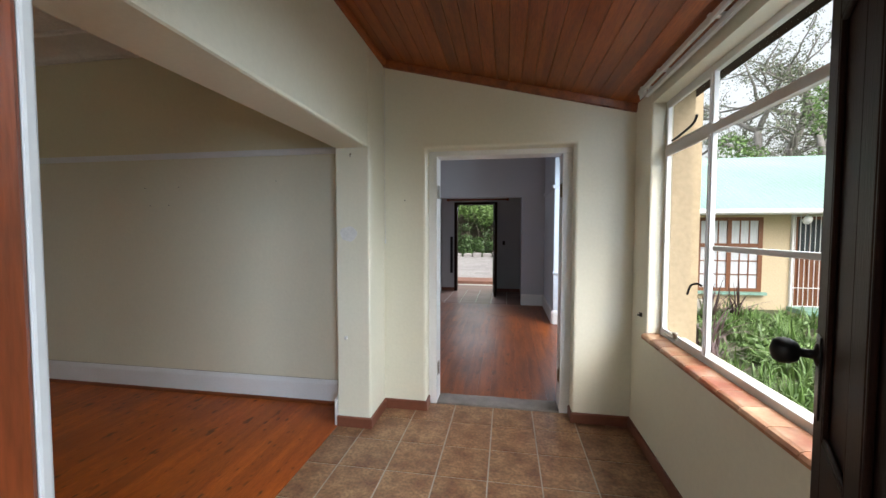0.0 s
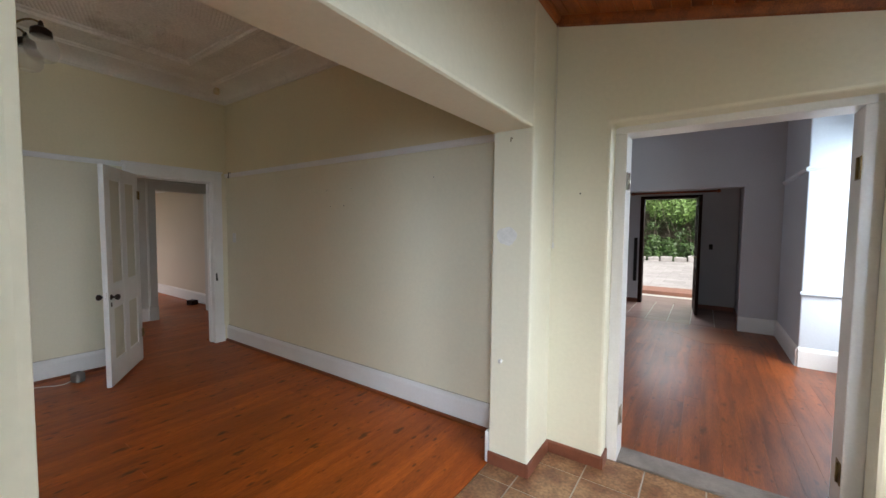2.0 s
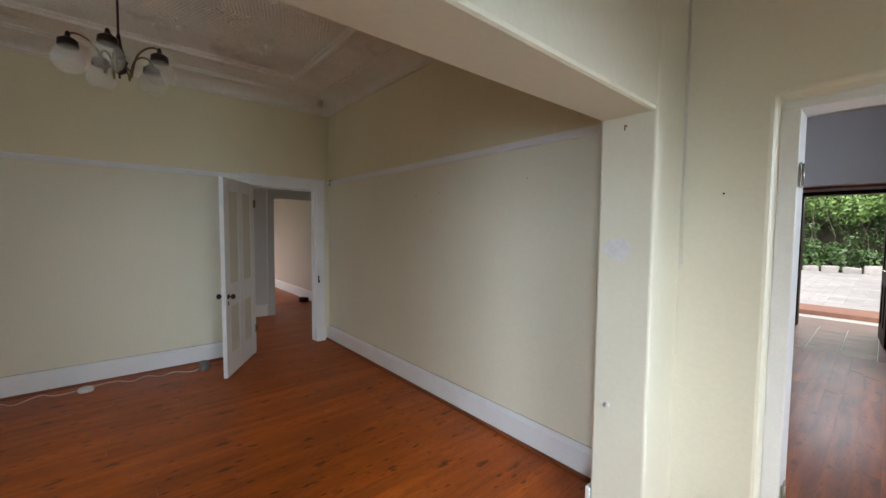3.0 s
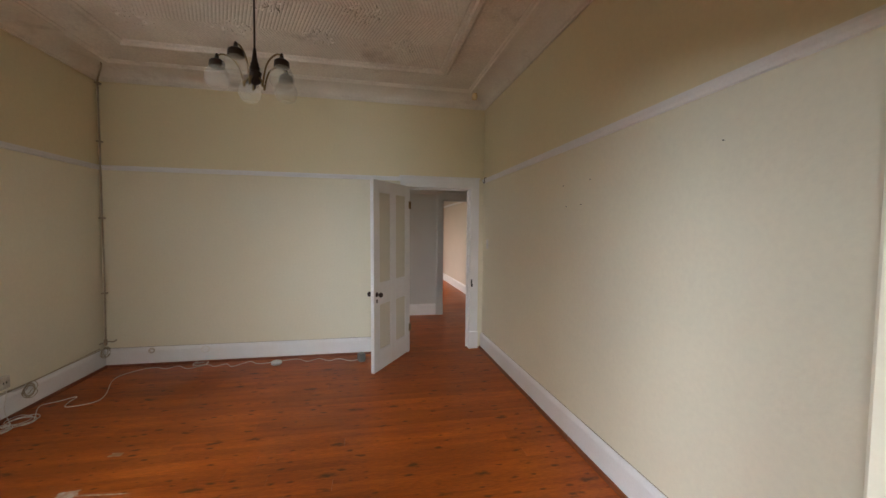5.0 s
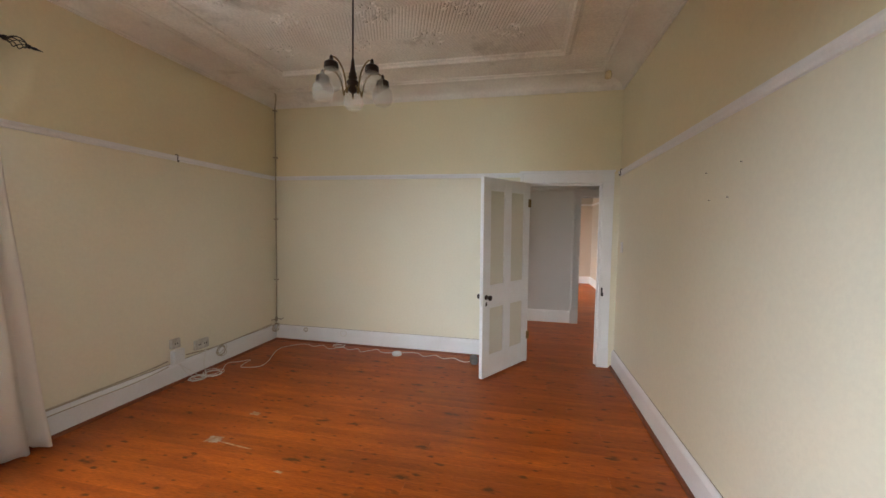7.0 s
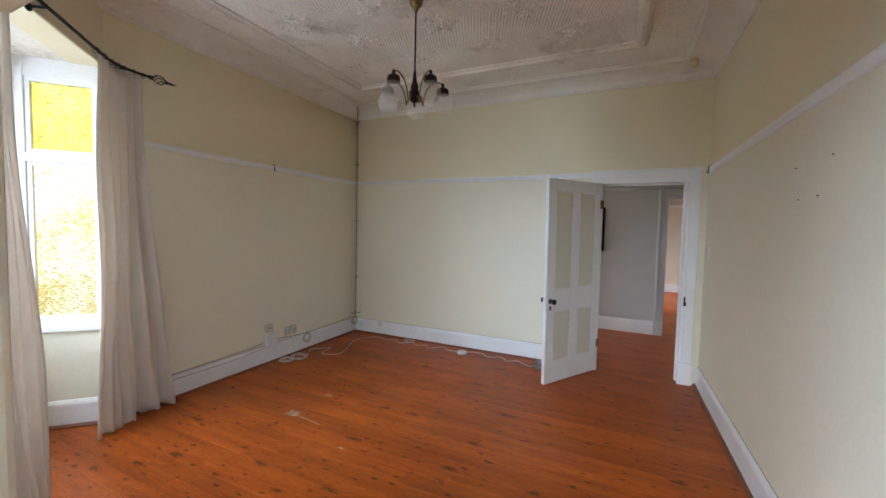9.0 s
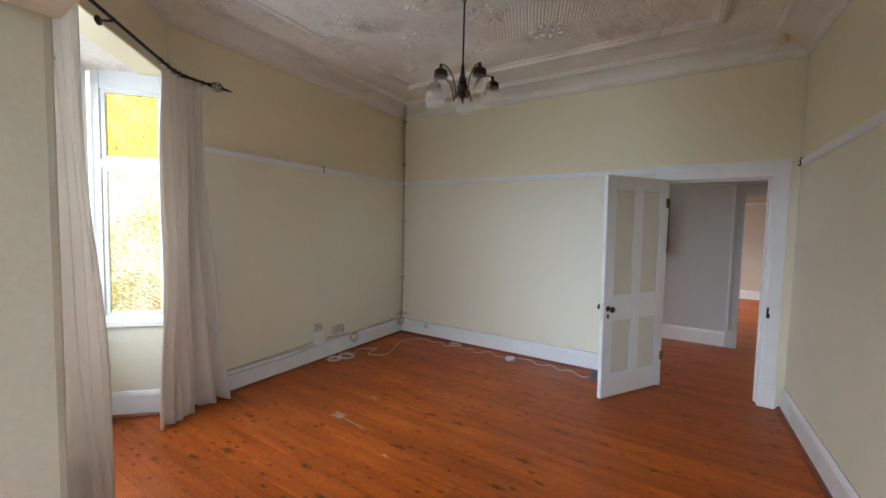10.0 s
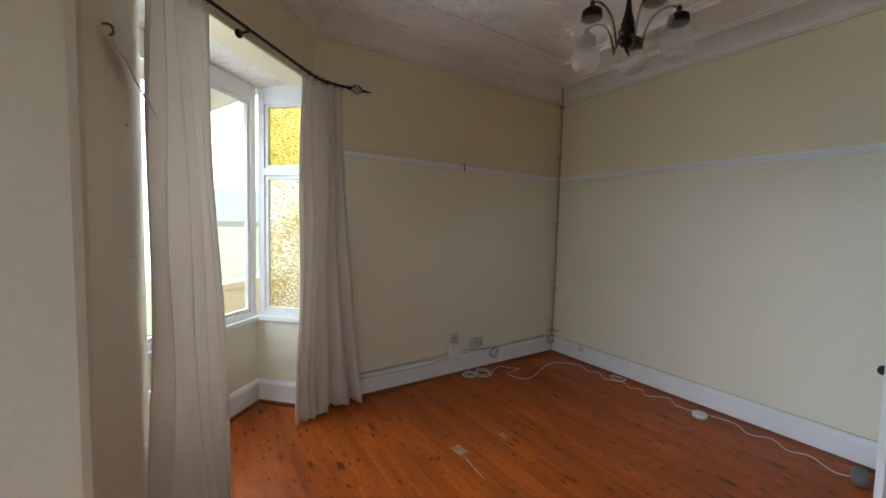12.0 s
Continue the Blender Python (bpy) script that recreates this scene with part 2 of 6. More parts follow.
GREY_RUBBER = material("grey_doorstop_stone", (0.14, 0.13, 0.12), 0.7, (0.22, 0.2, 0.18), 18.0, 0.6, 0.3, 90.0)
def cloth(name, colour):
    """Thin cloth that lets some daylight through."""
    m = material(name, colour, 0.9, [c * 0.93 for c in colour], 2.5, 0.5, 0.25, 220.0, fine=0.06)
    n, l = m.node_tree.nodes, m.node_tree.links
    b, out = n["Principled BSDF"], n["Material Output"]
    tr = n.new("ShaderNodeBsdfTranslucent")
    tr.inputs[0].default_value = (*colour, 1)
    mix = n.new("ShaderNodeMixShader")
    mix.inputs[0].default_value = 0.28
    l.new(b.outputs[0], mix.inputs[1])
    l.new(tr.outputs[0], mix.inputs[2])
    l.new(mix.outputs[0], out.inputs[0])
    return m


LINEN = cloth("white_linen", (0.83, 0.77, 0.695))
DARK_WOOD.node_tree.nodes["Principled BSDF"].inputs["Specular IOR Level"].default_value = 0.08
BOARDS.node_tree.nodes["Principled BSDF"].inputs["Specular IOR Level"].default_value = 0.24
BOARDS_WORN = floorboard("worn_pine_floor", (0.30, 0.076, 0.016), (0.115, 0.027, 0.008), 0.18, 1.0)
BOARDS_WORN.node_tree.nodes["Principled BSDF"].inputs["Specular IOR Level"].default_value = 0.6
GLASS = pane_glass("clear_glass", (1, 1, 1), 0.0)
def cathedral(name, clear, deep):
    """Rolled glass of uneven thickness; paler and deeper flecks paint in its refraction."""
    g = pane_glass(name, clear, 0.12, 1.0, 55.0)
    n, l = g.node_tree.nodes, g.node_tree.links
    co = n.new("ShaderNodeTexCoord")
    mp = n.new("ShaderNodeMapping")
    mp.inputs["Scale"].default_value = (0.3, 0.3, 1.9)
    l.new(co.outputs["Object"], mp.inputs[0])
    nz = n.new("ShaderNodeTexNoise")
    nz.inputs["Scale"].default_value, nz.inputs["Detail"].default_value = 120.0, 3.0
    l.new(mp.outputs[0], nz.inputs["Vector"])
    big = n.new("ShaderNodeTexNoise")
    big.inputs["Scale"].default_value = 3.0
    l.new(co.outputs["Object"], big.inputs["Vector"])
    add = n.new("ShaderNodeMath")
    add.operation = "MULTIPLY_ADD"
    add.inputs[1].default_value = 0.35
    l.new(big.outputs[0], add.inputs[0])
    l.new(nz.outputs[0], add.inputs[2])
    mr = n.new("ShaderNodeMapRange")
    mr.inputs[1].default_value, mr.inputs[2].default_value = 0.58, 0.74
    l.new(add.outputs[0], mr.inputs[0])
    mix = n.new("ShaderNodeMix")
    mix.data_type = "RGBA"
    mix.inputs[6].default_value, mix.inputs[7].default_value = (*clear, 1), (*deep, 1)
    l.new(mr.outputs[0], mix.inputs[0])
    l.new(mix.outputs[2], n["Principled BSDF"].inputs["Base Color"])
    return g


def thin_glass(name, colour, body):
    """Thin milky glass: part of the light passes straight, part is caught by the pressed pattern."""
    g = material(name, colour, 0.12, [c * 0.85 for c in colour], 30.0, 0.6, 0.3, 120.0)
    n, l = g.node_tree.nodes, g.node_tree.links
    tr = n.new("ShaderNodeBsdfTransparent")
    mix = n.new("ShaderNodeMixShader")
    mix.inputs[0].default_value = body
    l.new(tr.outputs[0], mix.inputs[1])
    l.new(n["Principled BSDF"].outputs[0], mix.inputs[2])
    l.new(mix.outputs[0], n["Material Output"].inputs[0])
    return g


AMBER = cathedral("amber_rippled_glass", (0.80, 0.64, 0.16), (0.50, 0.37, 0.06))
# FROST flecks put the ground seen through the ripples into the glass colour.
FROST = cathedral("frosted_rippled_glass", (0.98, 0.95, 0.82), (0.52, 0.36, 0.07))
LAMP_GLASS = thin_glass("cut_lamp_glass", (0.93, 0.91, 0.84), 0.12)

# ---- helpers of this scene ----
def box(bm, x0, x1, y0, y1, z0, z1, m=None):
    vs = [bm.verts.new((x, y, z)) for z in (z0, z1) for x, y in ((x0, y0), (x1, y0), (x1, y1), (x0, y1))]
    for f in ((3, 2, 1, 0), (4, 5, 6, 7), (0, 1, 5, 4), (1, 2, 6, 5), (2, 3, 7, 6), (3, 0, 4, 7)):
        bm.faces.new([vs[i] for i in f])
    if m is not None:
        bmesh.ops.transform(bm, matrix=m, verts=vs)
    return vs


def prism(bm, pts, z0, z1):
    """An upright block over a plan outline, counter-clockwise."""
    lo = [bm.verts.new((x, y, z0)) for x, y in pts]
    hi = [bm.verts.new((x, y, z1)) for x, y in pts]
    bm.faces.new(lo[::-1]), bm.faces.new(hi)
    for i in range(len(pts)):
        j = (i + 1) % len(pts)
        bm.faces.new((lo[i], lo[j], hi[j], hi[i]))


def slab(bm, pts, axis, a, b):
    """A wall of one outline with its openings cut in from the edge, thick from a to b along axis x or y; pts are (along, height)."""
    at = (lambda u, v, w: (u, w, v)) if axis == "y" else (lambda u, v, w: (w, u, v))
    lo = [bm.verts.new(at(u, v, a)) for u, v in pts]
    hi = [bm.verts.new(at(u, v, b)) for u, v in pts]
    bm.faces.new(lo), bm.faces.new(hi[::-1])
    for i in range(len(pts)):
        j = (i + 1) % len(pts)
        bm.faces.new((lo[i], hi[i], hi[j], lo[j]))


def lathe(bm, profile, m=None, steps=20):
    """A turned body round z from (radius, height) pairs."""
    rings = []
    for r, z in profile:
        rings.append([bm.verts.new((r * math.cos(a), r * math.sin(a), z)) for a in (2 * math.pi * k / steps for k in range(steps))])
    for a, b in zip(rings, rings[1:]):
        for k in range(steps):
            bm.faces.new((a[k], a[(k + 1) % steps], b[(k + 1) % steps], b[k]))
    bm.faces.new(rings[0][::-1]), bm.faces.new(rings[-1])
    if m is not None:
        bmesh.ops.transform(bm, matrix=m, verts=[v for ring in rings for v in ring])


def tube(bm, pts, radius, steps=8, taper=None):
    """A round bar along a line of points."""
    pts = [Vector(p) for p in pts]
    rings = []
    for i, p in enumerate(pts):
        d = (pts[min(i + 1, len(pts) - 1)] - pts[max(i - 1, 0)]).normalized()
        side = d.cross(Vector((0, 0, 1)))
        side = side.normalized() if side.length > 0.05 else d.cross(Vector((1, 0, 0))).normalized()
        up = side.cross(d)
        r = radius if taper is None else radius + (taper - radius) * i / (len(pts) - 1)
        rings.append([bm.verts.new(p + r * (math.cos(a) * side + math.sin(a) * up)) for a in (2 * math.pi * k / steps for k in range(steps))])
    for a, b in zip(rings, rings[1:]):
        for k in range(steps):
            bm.faces.new((a[k], b[k], b[(k + 1) % steps], a[(k + 1) % steps]))
    bm.faces.new(rings[0]), bm.faces.new(rings[-1][::-1])


def smooth_line(pts, per=6):
    """Points of a smooth curve through the given ones."""
    pts = [Vector(p) for p in pts]
    out = []
    for i in range(len(pts) - 1):
        a, b, c, d = pts[max(i - 1, 0)], pts[i], pts[i + 1], pts[min(i + 2, len(pts) - 1)]
        for k in range(per):
            t = k / per
            out.append(0.5 * (2 * b + (c - a) * t + (2 * a - 5 * b + 4 * c - d) * t * t + (3 * b - a - 3 * c + d) * t ** 3))
    return out + [pts[-1]]


def mesh_of(name, bm, mat, smooth=False):
    bmesh.ops.recalc_face_normals(bm, faces=bm.faces)
    me = bpy.data.meshes.new(name)
    bm.to_mesh(me)
    bm.free()
    me.materials.append(mat)
    if smooth:
        me.shade_smooth()
    return me


def bevelled(ob, width, segments=2):
    b = ob.modifiers.new("edge", "BEVEL")
    b.width, b.segments, b.limit_method, b.angle_limit = width, segments, "ANGLE", radians(35)
    return ob


def part(name, bm, mat, parent=None, label="", smooth=False, bevel=0.0):
    ob = new(name, mesh_of(name, bm, mat, smooth))
    if parent is not None:
        ob.parent = parent
    if label:
        ob["label"] = label
    if bevel:
        bevelled(ob, bevel)
    return ob


def thing(name, label, category, m=None, group="", kind=""):
    ob = new(name)
    ob.empty_display_size = 0.1
    if m is not None:
        ob.matrix_world = m
    return tagged(ob, label, category, group, kind)


def setting(name, bm, mat, label, category, bevel=0.0, smooth=False):
    return tagged(part(name, bm, mat, None, label, smooth, bevel), label, category, kind="structure")


def run(bm, p, q, profile, side=1):
    """A moulding from p to q on a wall; profile in (distance out of the wall, height), out to the left of the way."""
    p, q = Vector((*p, 0)), Vector((*q, 0))
    d = (q - p).normalized()
    n = Vector((-d.y, d.x, 0)) * side
    a = [bm.verts.new(p + n * u + Vector((0, 0, v))) for u, v in profile]
    b = [bm.verts.new(q + n * u + Vector((0, 0, v))) for u, v in profile]
    bm.faces.new(a), bm.faces.new(b[::-1])
    for i in range(len(profile)):
        j = (i + 1) % len(profile)
        bm.faces.new((a[i], b[i], b[j], a[j]))


# ---- plan ----
XW, YN, YS = -5.0, 3.075, -1.165          # walls of the front room
XR, XP = -0.966, -0.706                   # room and porch side of the wall with the wide opening
XE = 1.205                                # window wall of the porch
YJ0, YJ1 = 0.738, 2.725                   # jambs of the wide opening
LINTEL = 2.075
TOP = 3.065                               # foot of the cornice
CEIL = 3.165
CH0, CH1 = (-2.055, YS), (-1.06, -0.17)   # chamfered corner with the bay
BAY0, BAY1 = (-1.69, -1.53), (-0.645, -0.485)
BAY_TOP = 2.64
G = -0.34                                 # garden ground
YF = 0.41                                 # inner face of the front wall
YD = 3.375                                # dining room side of the north wall

# ---- walls ----
bm = bmesh.new()
box(bm, XW - 0.15, -0.8, YN, YN + 0.147, 0, 3.35)
setting("wall_north", bm, CREAM_ROOM, "long cream plaster wall with a picture rail", "wall")
bm = bmesh.new()
slab(bm, [(-0.8, 0), (-0.36, 0), (-0.36, 2.13), (0.792, 2.13), (0.792, 0), (XE + 0.2, 0), (XE + 0.2, 3.35), (-0.8, 3.35)], "y", YN, YN + 0.147)
setting("wall_porch_end", bm, CREAM, "cream plaster end wall with a deep doorway", "wall", 0.018)
bm = bmesh.new()
box(bm, -2.6, -0.345, YN + 0.15, YD, 0, 3.35)
box(bm, 0.785, 1.62, YN + 0.15, YD, 0, 3.35)
box(bm, -0.345, 0.785, YN + 0.15, YD, 2.135, 3.35)
setting("wall_dining_south", bm, LILAC, "lilac grey plaster wall round a doorway", "wall")
bm = bmesh.new()
box(bm, XW - 0.15, XW, YS - 0.2, 2.11, 0, 3.35)
box(bm, XW - 0.15, XW, 2.91, YN, 0, 3.35)
box(bm, XW - 0.15, XW, 2.11, 2.91, 2.055, 3.35)
setting("wall_west", bm, CREAM_ROOM, "cream plaster wall with an open panelled door", "wall")
bm = bmesh.new()
prism(bm, [(XW, YS - 0.2), (-2.14, YS - 0.2), CH0, (XW, YS)], 0, 3.35)
setting("wall_south", bm, CREAM_ROOM, "cream plaster wall beside the bay window", "wall")
bm = bmesh.new()
prism(bm, [CH0, (-2.14, YS - 0.2), (-1.99, YS - 0.22), (CH1[0] + 0.17, CH1[1] - 0.15), CH1], BAY_TOP, 3.35)
setting("wall_bay_lintel", bm, CREAM_ROOM, "cream plaster over the bay opening", "wall", 0.01)
bm = bmesh.new()
prism(bm, [CH1, (CH1[0] + 0.15, CH1[1] - 0.15), (XP, -0.2), (XP, YJ0), (-1.01, YJ0 - 0.07)], 0, 3.35)
setting("wall_east_pier_south", bm, CREAM, "cream plaster pier of the wide opening", "wall", 0.025)
bm = bmesh.new()
box(bm, XR, XP, YJ1, YN, 0, 3.35)
setting("wall_east_pier_north", bm, CREAM, "cream plaster pier of the wide opening", "wall", 0.012)
bm = bmesh.new()
prism(bm, [(-1.008, YJ0 - 0.002), (XP - 0.002, YJ0 - 0.002), (XP - 0.002, YJ1 + 0.002), (XR + 0.002, YJ1 + 0.002)], LINTEL, 3.35)
setting("wall_east_lintel", bm, CREAM, "cream plaster beam over the wide opening", "wall", 0.016)
bm = bmesh.new()
box(bm, XP, -0.30, YF - 0.16, YF, 0, 3.2)
box(bm, 0.70, XE, YF - 0.16, YF, 0, 3.2)
box(bm, -0.30, 0.70, YF - 0.16, YF, 2.14, 3.2)
setting("wall_front", bm, CREAM, "cream plaster wall round the front door", "wall", 0.01)
WY0, WY1, WZ0, WZ1 = 0.62, 2.765, 0.775, 2.30
bm = bmesh.new()
slab(bm, [(YF - 0.16, 0), (YN, 0), (YN, 2.75), (WY1, 2.75), (WY1, WZ0), (WY0, WZ0), (WY0, 2.75), (YF - 0.16, 2.75)], "x", XE, XE + 0.25)
setting("wall_porch_window", bm, CREAM, "cream plaster wall under the wide porch window", "wall", 0.012)
bm = bmesh.new()
box(bm, XE + 0.002, XE + 0.13, WY0, WY1, WZ1, 2.75)
setting("wall_porch_window_head", bm, CREAM, "cream plaster over the wide porch window", "wall")

bm = bmesh.new()
box(bm, XE + 0.13, XE + 0.255, WY1 - 0.004, WY1 - 0.001, WZ0, 2.75)
setting("wall_outer_reveal", bm, OUTER_PLASTER, "peach plaster outside the porch window", "wall")

# bay window walls under the sills
bm = bmesh.new()
q = 0.07
prism(bm, [CH0, (CH0[0] - q, CH0[1] - q), (BAY0[0], BAY0[1] - 2 * q), BAY0], 0, 0.72)
prism(bm, [BAY0, (BAY0[0], BAY0[1] - 2 * q), (BAY1[0] + 2 * q, BAY1[1]), BAY1], 0, 0.72)
prism(bm, [BAY1, (BAY1[0] + 2 * q, BAY1[1]), (CH1[0] + 2 * q + 0.05, CH1[1] + 0.05), CH1], 0, 0.72)
setting("wall_bay", bm, CREAM, "cream plaster wall under the bay windows", "wall")

# dining room, its alcove, hall and back room
bm = bmesh.new()
slab(bm, [(-2.75, 0), (-1.32, 0), (-1.32, 2.16), (0.575, 2.16), (0.575, 0), (1.62, 0), (1.62, 3.2), (-2.75, 3.2)], "y", 7.80, 7.95)
box(bm, -2.75, -2.6, YD, 7.80, 0, 3.2)
setting("wall_dining_north", bm, LILAC, "lilac grey plaster wall with a wide alcove", "wall", 0.008)
bm = bmesh.new()
box(bm, 1.02, 1.62, 6.285, 7.80, 0, 3.2)
box(bm, 1.02, 1.62, YD, 4.0, 0, 3.2)
box(bm, 1.02, 1.62, 4.0, 6.285, 2.75, 3.2)
setting("wall_dining_east", bm, PALE_BLUE, "pale blue grey wall beside a bright bay", "wall", 0.012)
bm = bmesh.new()
box(bm, 1.622, 1.64, YN + 0.15, 3.945, G, 3.2)
box(bm, XE + 0.251, 1.64, YN - 0.02, YN + 0.148, G, 3.2)
box(bm, 1.752, 1.77, 3.94, 6.45, 0, 0.74)
setting("wall_dining_outside", bm, OUTER_PLASTER, "peach plaster on the outside of the dining wing", "wall")
bm = bmesh.new()
box(bm, 1.62, 1.75, 3.95, 4.1, 0, 3.2)
box(bm, 1.62, 1.75, 6.3, 6.45, 0, 3.2)
box(bm, 1.62, 1.75, 4.1, 6.3, 0, 0.75)
box(bm, 1.62, 1.75, 4.1, 6.3, 2.45, 3.2)
setting("wall_dining_bay", bm, PALE_BLUE, "pale blue wall round the dining window", "wall")
bm = bmesh.new()
box(bm, -1.47, -1.32, 7.95, 9.45, 0, 2.6)
box(bm, 0.62, 0.77, 7.95, 9.45, 0, 2.6)
box(bm, -1.47, -1.0, 9.45, 9.62, 0, 2.6)
box(bm, 0.06, 0.77, 9.45, 9.62, 0, 2.6)
box(bm, -1.0, 0.06, 9.45, 9.62, 2.2, 2.6)
setting("wall_alcove", bm, LILAC, "lilac grey alcove walls round a garden door", "wall")
bm = bmesh.new()
box(bm, -7.15, -7.0, -1.2, 2.95, 0, 3.2)
box(bm, -7.15, -7.0, 3.72, 4.2, 0, 3.2)
box(bm, -7.15, -7.0, 2.95, 3.72, 2.06, 3.2)
box(bm, -7.15, XW - 0.15, 4.2, 4.35, 0, 3.2)
# End wall with an unseen window opening, added for the hall lamp.
box(bm, -7.15, -6.7, -1.35, -1.2, 0, 3.2)
box(bm, -5.5, XW - 0.15, -1.35, -1.2, 0, 3.2)
box(bm, -6.7, -5.5, -1.35, -1.2, 0, 0.8)
box(bm, -6.7, -5.5, -1.35, -1.2, 2.5, 3.2)
box(bm, XW - 0.15, XW - 0.02, YN + 0.15, 4.2, 0, 3.2)
setting("wall_hall", bm, HALL_PAINT, "grey white plaster hall wall with a doorway", "wall")
bm = bmesh.new()
box(bm, -12.15, -12.0, 0.9, 4.1, 0, 3.2)
box(bm, -12.0, -7.15, 3.95, 4.1, 0, 3.2)
# Side wall with an unseen window opening, added for the back room lamp.
box(bm, -12.0, -10.7, 0.9, 1.05, 0, 3.2)
box(bm, -8.5, -7.15, 0.9, 1.05, 0, 3.2)
box(bm, -10.7, -8.5, 0.9, 1.05, 0, 0.8)
box(bm, -10.7, -8.5, 0.9, 1.05, 2.5, 3.2)
setting("wall_back_room", bm, PEACH, "peach cream plaster walls of a back room", "wall")

# ---- floors (beds under boards and tiles) and ceilings ----
bm = bmesh.new()
prism(bm, [(XW - 0.15, YS - 0.2), (-2.2, YS - 0.2), (BAY0[0], BAY0[1] - 0.1), (BAY1[0] + 0.1, BAY1[1]), (-0.5, -0.2), (XR, YJ0), (XR, YN), (XW - 0.15, YN)], -0.12, -0.022)
box(bm, -2.75, 1.7, YN, 7.82, -0.12, -0.022)
box(bm, -7.15, XW - 0.15, -1.35, 4.35, -0.12, -0.022)
box(bm, -12.15, -7.15, 0.9, 4.1, -0.12, -0.022)
floor = setting("floor", bm, BEAD, "dark gap under the floorboards", "floor")
bm = bmesh.new()
box(bm, XR, XE + 0.2, YF - 0.4, YN + 0.2, -0.12, -0.004)
box(bm, -1.47, 0.77, 7.82, 9.7, -0.12, -0.004)
floor_porch = setting("floor_porch", bm, GROUT, "grey grout bed under the tiles", "floor")
bm = bmesh.new()
prism(bm, [(XW - 0.15, YS - 0.2), (-2.1, YS - 0.2), CH0, CH1, (XR, -0.1), (XR, YN), (XW - 0.15, YN)], CEIL, CEIL + 0.12)
# raised border moulding round the pressed panel
PX0, PX1, PY0, PY1 = -4.29, -1.68, -0.56, 2.41
CUT = 0.55
for p, r in (((PX0, PY0), (PX1 - CUT, PY0)), ((PX1 - CUT, PY0), (PX1, PY0 + CUT)), ((PX1, PY0 + CUT), (PX1, PY1)), ((PX1, PY1), (PX0, PY1)), ((PX0, PY1), (PX0, PY0))):
    run(bm, p, r, [(-0.045, CEIL), (-0.04, CEIL - 0.02), (-0.012, CEIL - 0.036), (0.02, CEIL - 0.036), (0.035, CEIL - 0.018), (0.06, CEIL - 0.012), (0.065, CEIL)])
# fine pressed ribs inside the border, slanting one way and the other from band to band
rng = random.Random(21)
band, k = 0.45, 0
while PX0 + 0.07 + k * band < PX1 - 0.08:
    xa, xb = PX0 + 0.07 + k * band, min(PX0 + 0.07 + (k + 1) * band, PX1 - 0.07)
    lean = 0.35 if k % 2 else -0.35
    y = PY0 + 0.1
    while y < PY1 - 0.1:
        ya, yb = y - lean * (xb - xa) / 2, y + lean * (xb - xa) / 2
        cut = PY0 + 0.08 + max(0.0, xb - (PX1 - CUT))
        if min(ya, yb) > cut and max(ya, yb) < PY1 - 0.07:
            run(bm, (xa, ya), (xb, yb), [(-0.011, CEIL), (-0.004, CEIL - 0.0028), (0.004, CEIL - 0.0028), (0.011, CEIL)])
        y += 0.027
    k += 1
# pressed leaf clusters where the bands meet
for i in range(6):
    for j in range(5):
        cx, cy = PX0 + 0.07 + 0.45 * i + 0.41, PY0 + 0.38 + 0.70 * j + (0.35 if i % 2 else 0.0)
        if cx > PX1 - 0.2 or cy > PY1 - 0.2 or cy < PY0 + 0.2 + max(0.0, cx - PX1 + CUT + 0.2):
            continue
        for k in range(30):
            a, r = rng.uniform(0, 6.283), 0.15 * rng.uniform(0.1, 1.0) ** 0.6
            px, py, tw, ln = cx + r * math.cos(a), cy + r * math.sin(a), a + rng.gauss(0, 0.8), rng.uniform(0.02, 0.042)
            ring = [bm.verts.new((px + math.cos(tw) * u - math.sin(tw) * v, py + math.sin(tw) * u + math.cos(tw) * v, CEIL + 0.001)) for u, v in ((-ln, 0), (0, -0.012), (ln, 0), (0, 0.012))]
            top = bm.verts.new((px, py, CEIL - rng.uniform(0.010, 0.020)))
            for q in range(4):
                bm.faces.new((ring[q], ring[(q + 1) % 4], top))
ceiling = setting("ceiling", bm, PLASTER, "stained white pressed plaster ceiling with moulded border", "ceiling")
bm = bmesh.new()
prism(bm, [(CH0[0] + 0.09, CH0[1] - 0.09), (BAY0[0], BAY0[1] - 0.14), (BAY1[0] + 0.14, BAY1[1]), (CH1[0] + 0.09, CH1[1] - 0.09)], BAY_TOP + 0.01, BAY_TOP + 0.09)
setting("ceiling_bay", bm, PLASTER, "white plaster ceiling of the bay", "ceiling")
bm = bmesh.new()
box(bm, -2.75, 1.75, YN + 0.15, 7.95, 3.05, 3.15)
box(bm, -1.47, 0.77, 7.95, 9.62, 2.5, 2.62)
box(bm, -7.15, XW - 0.15, -1.35, 4.35, 3.05, 3.15)
box(bm, -12.15, -7.15, 0.9, 4.1, 3.05, 3.15)
setting("ceiling_rear", bm, PLASTER, "white plaster ceiling of the rear rooms", "ceiling")
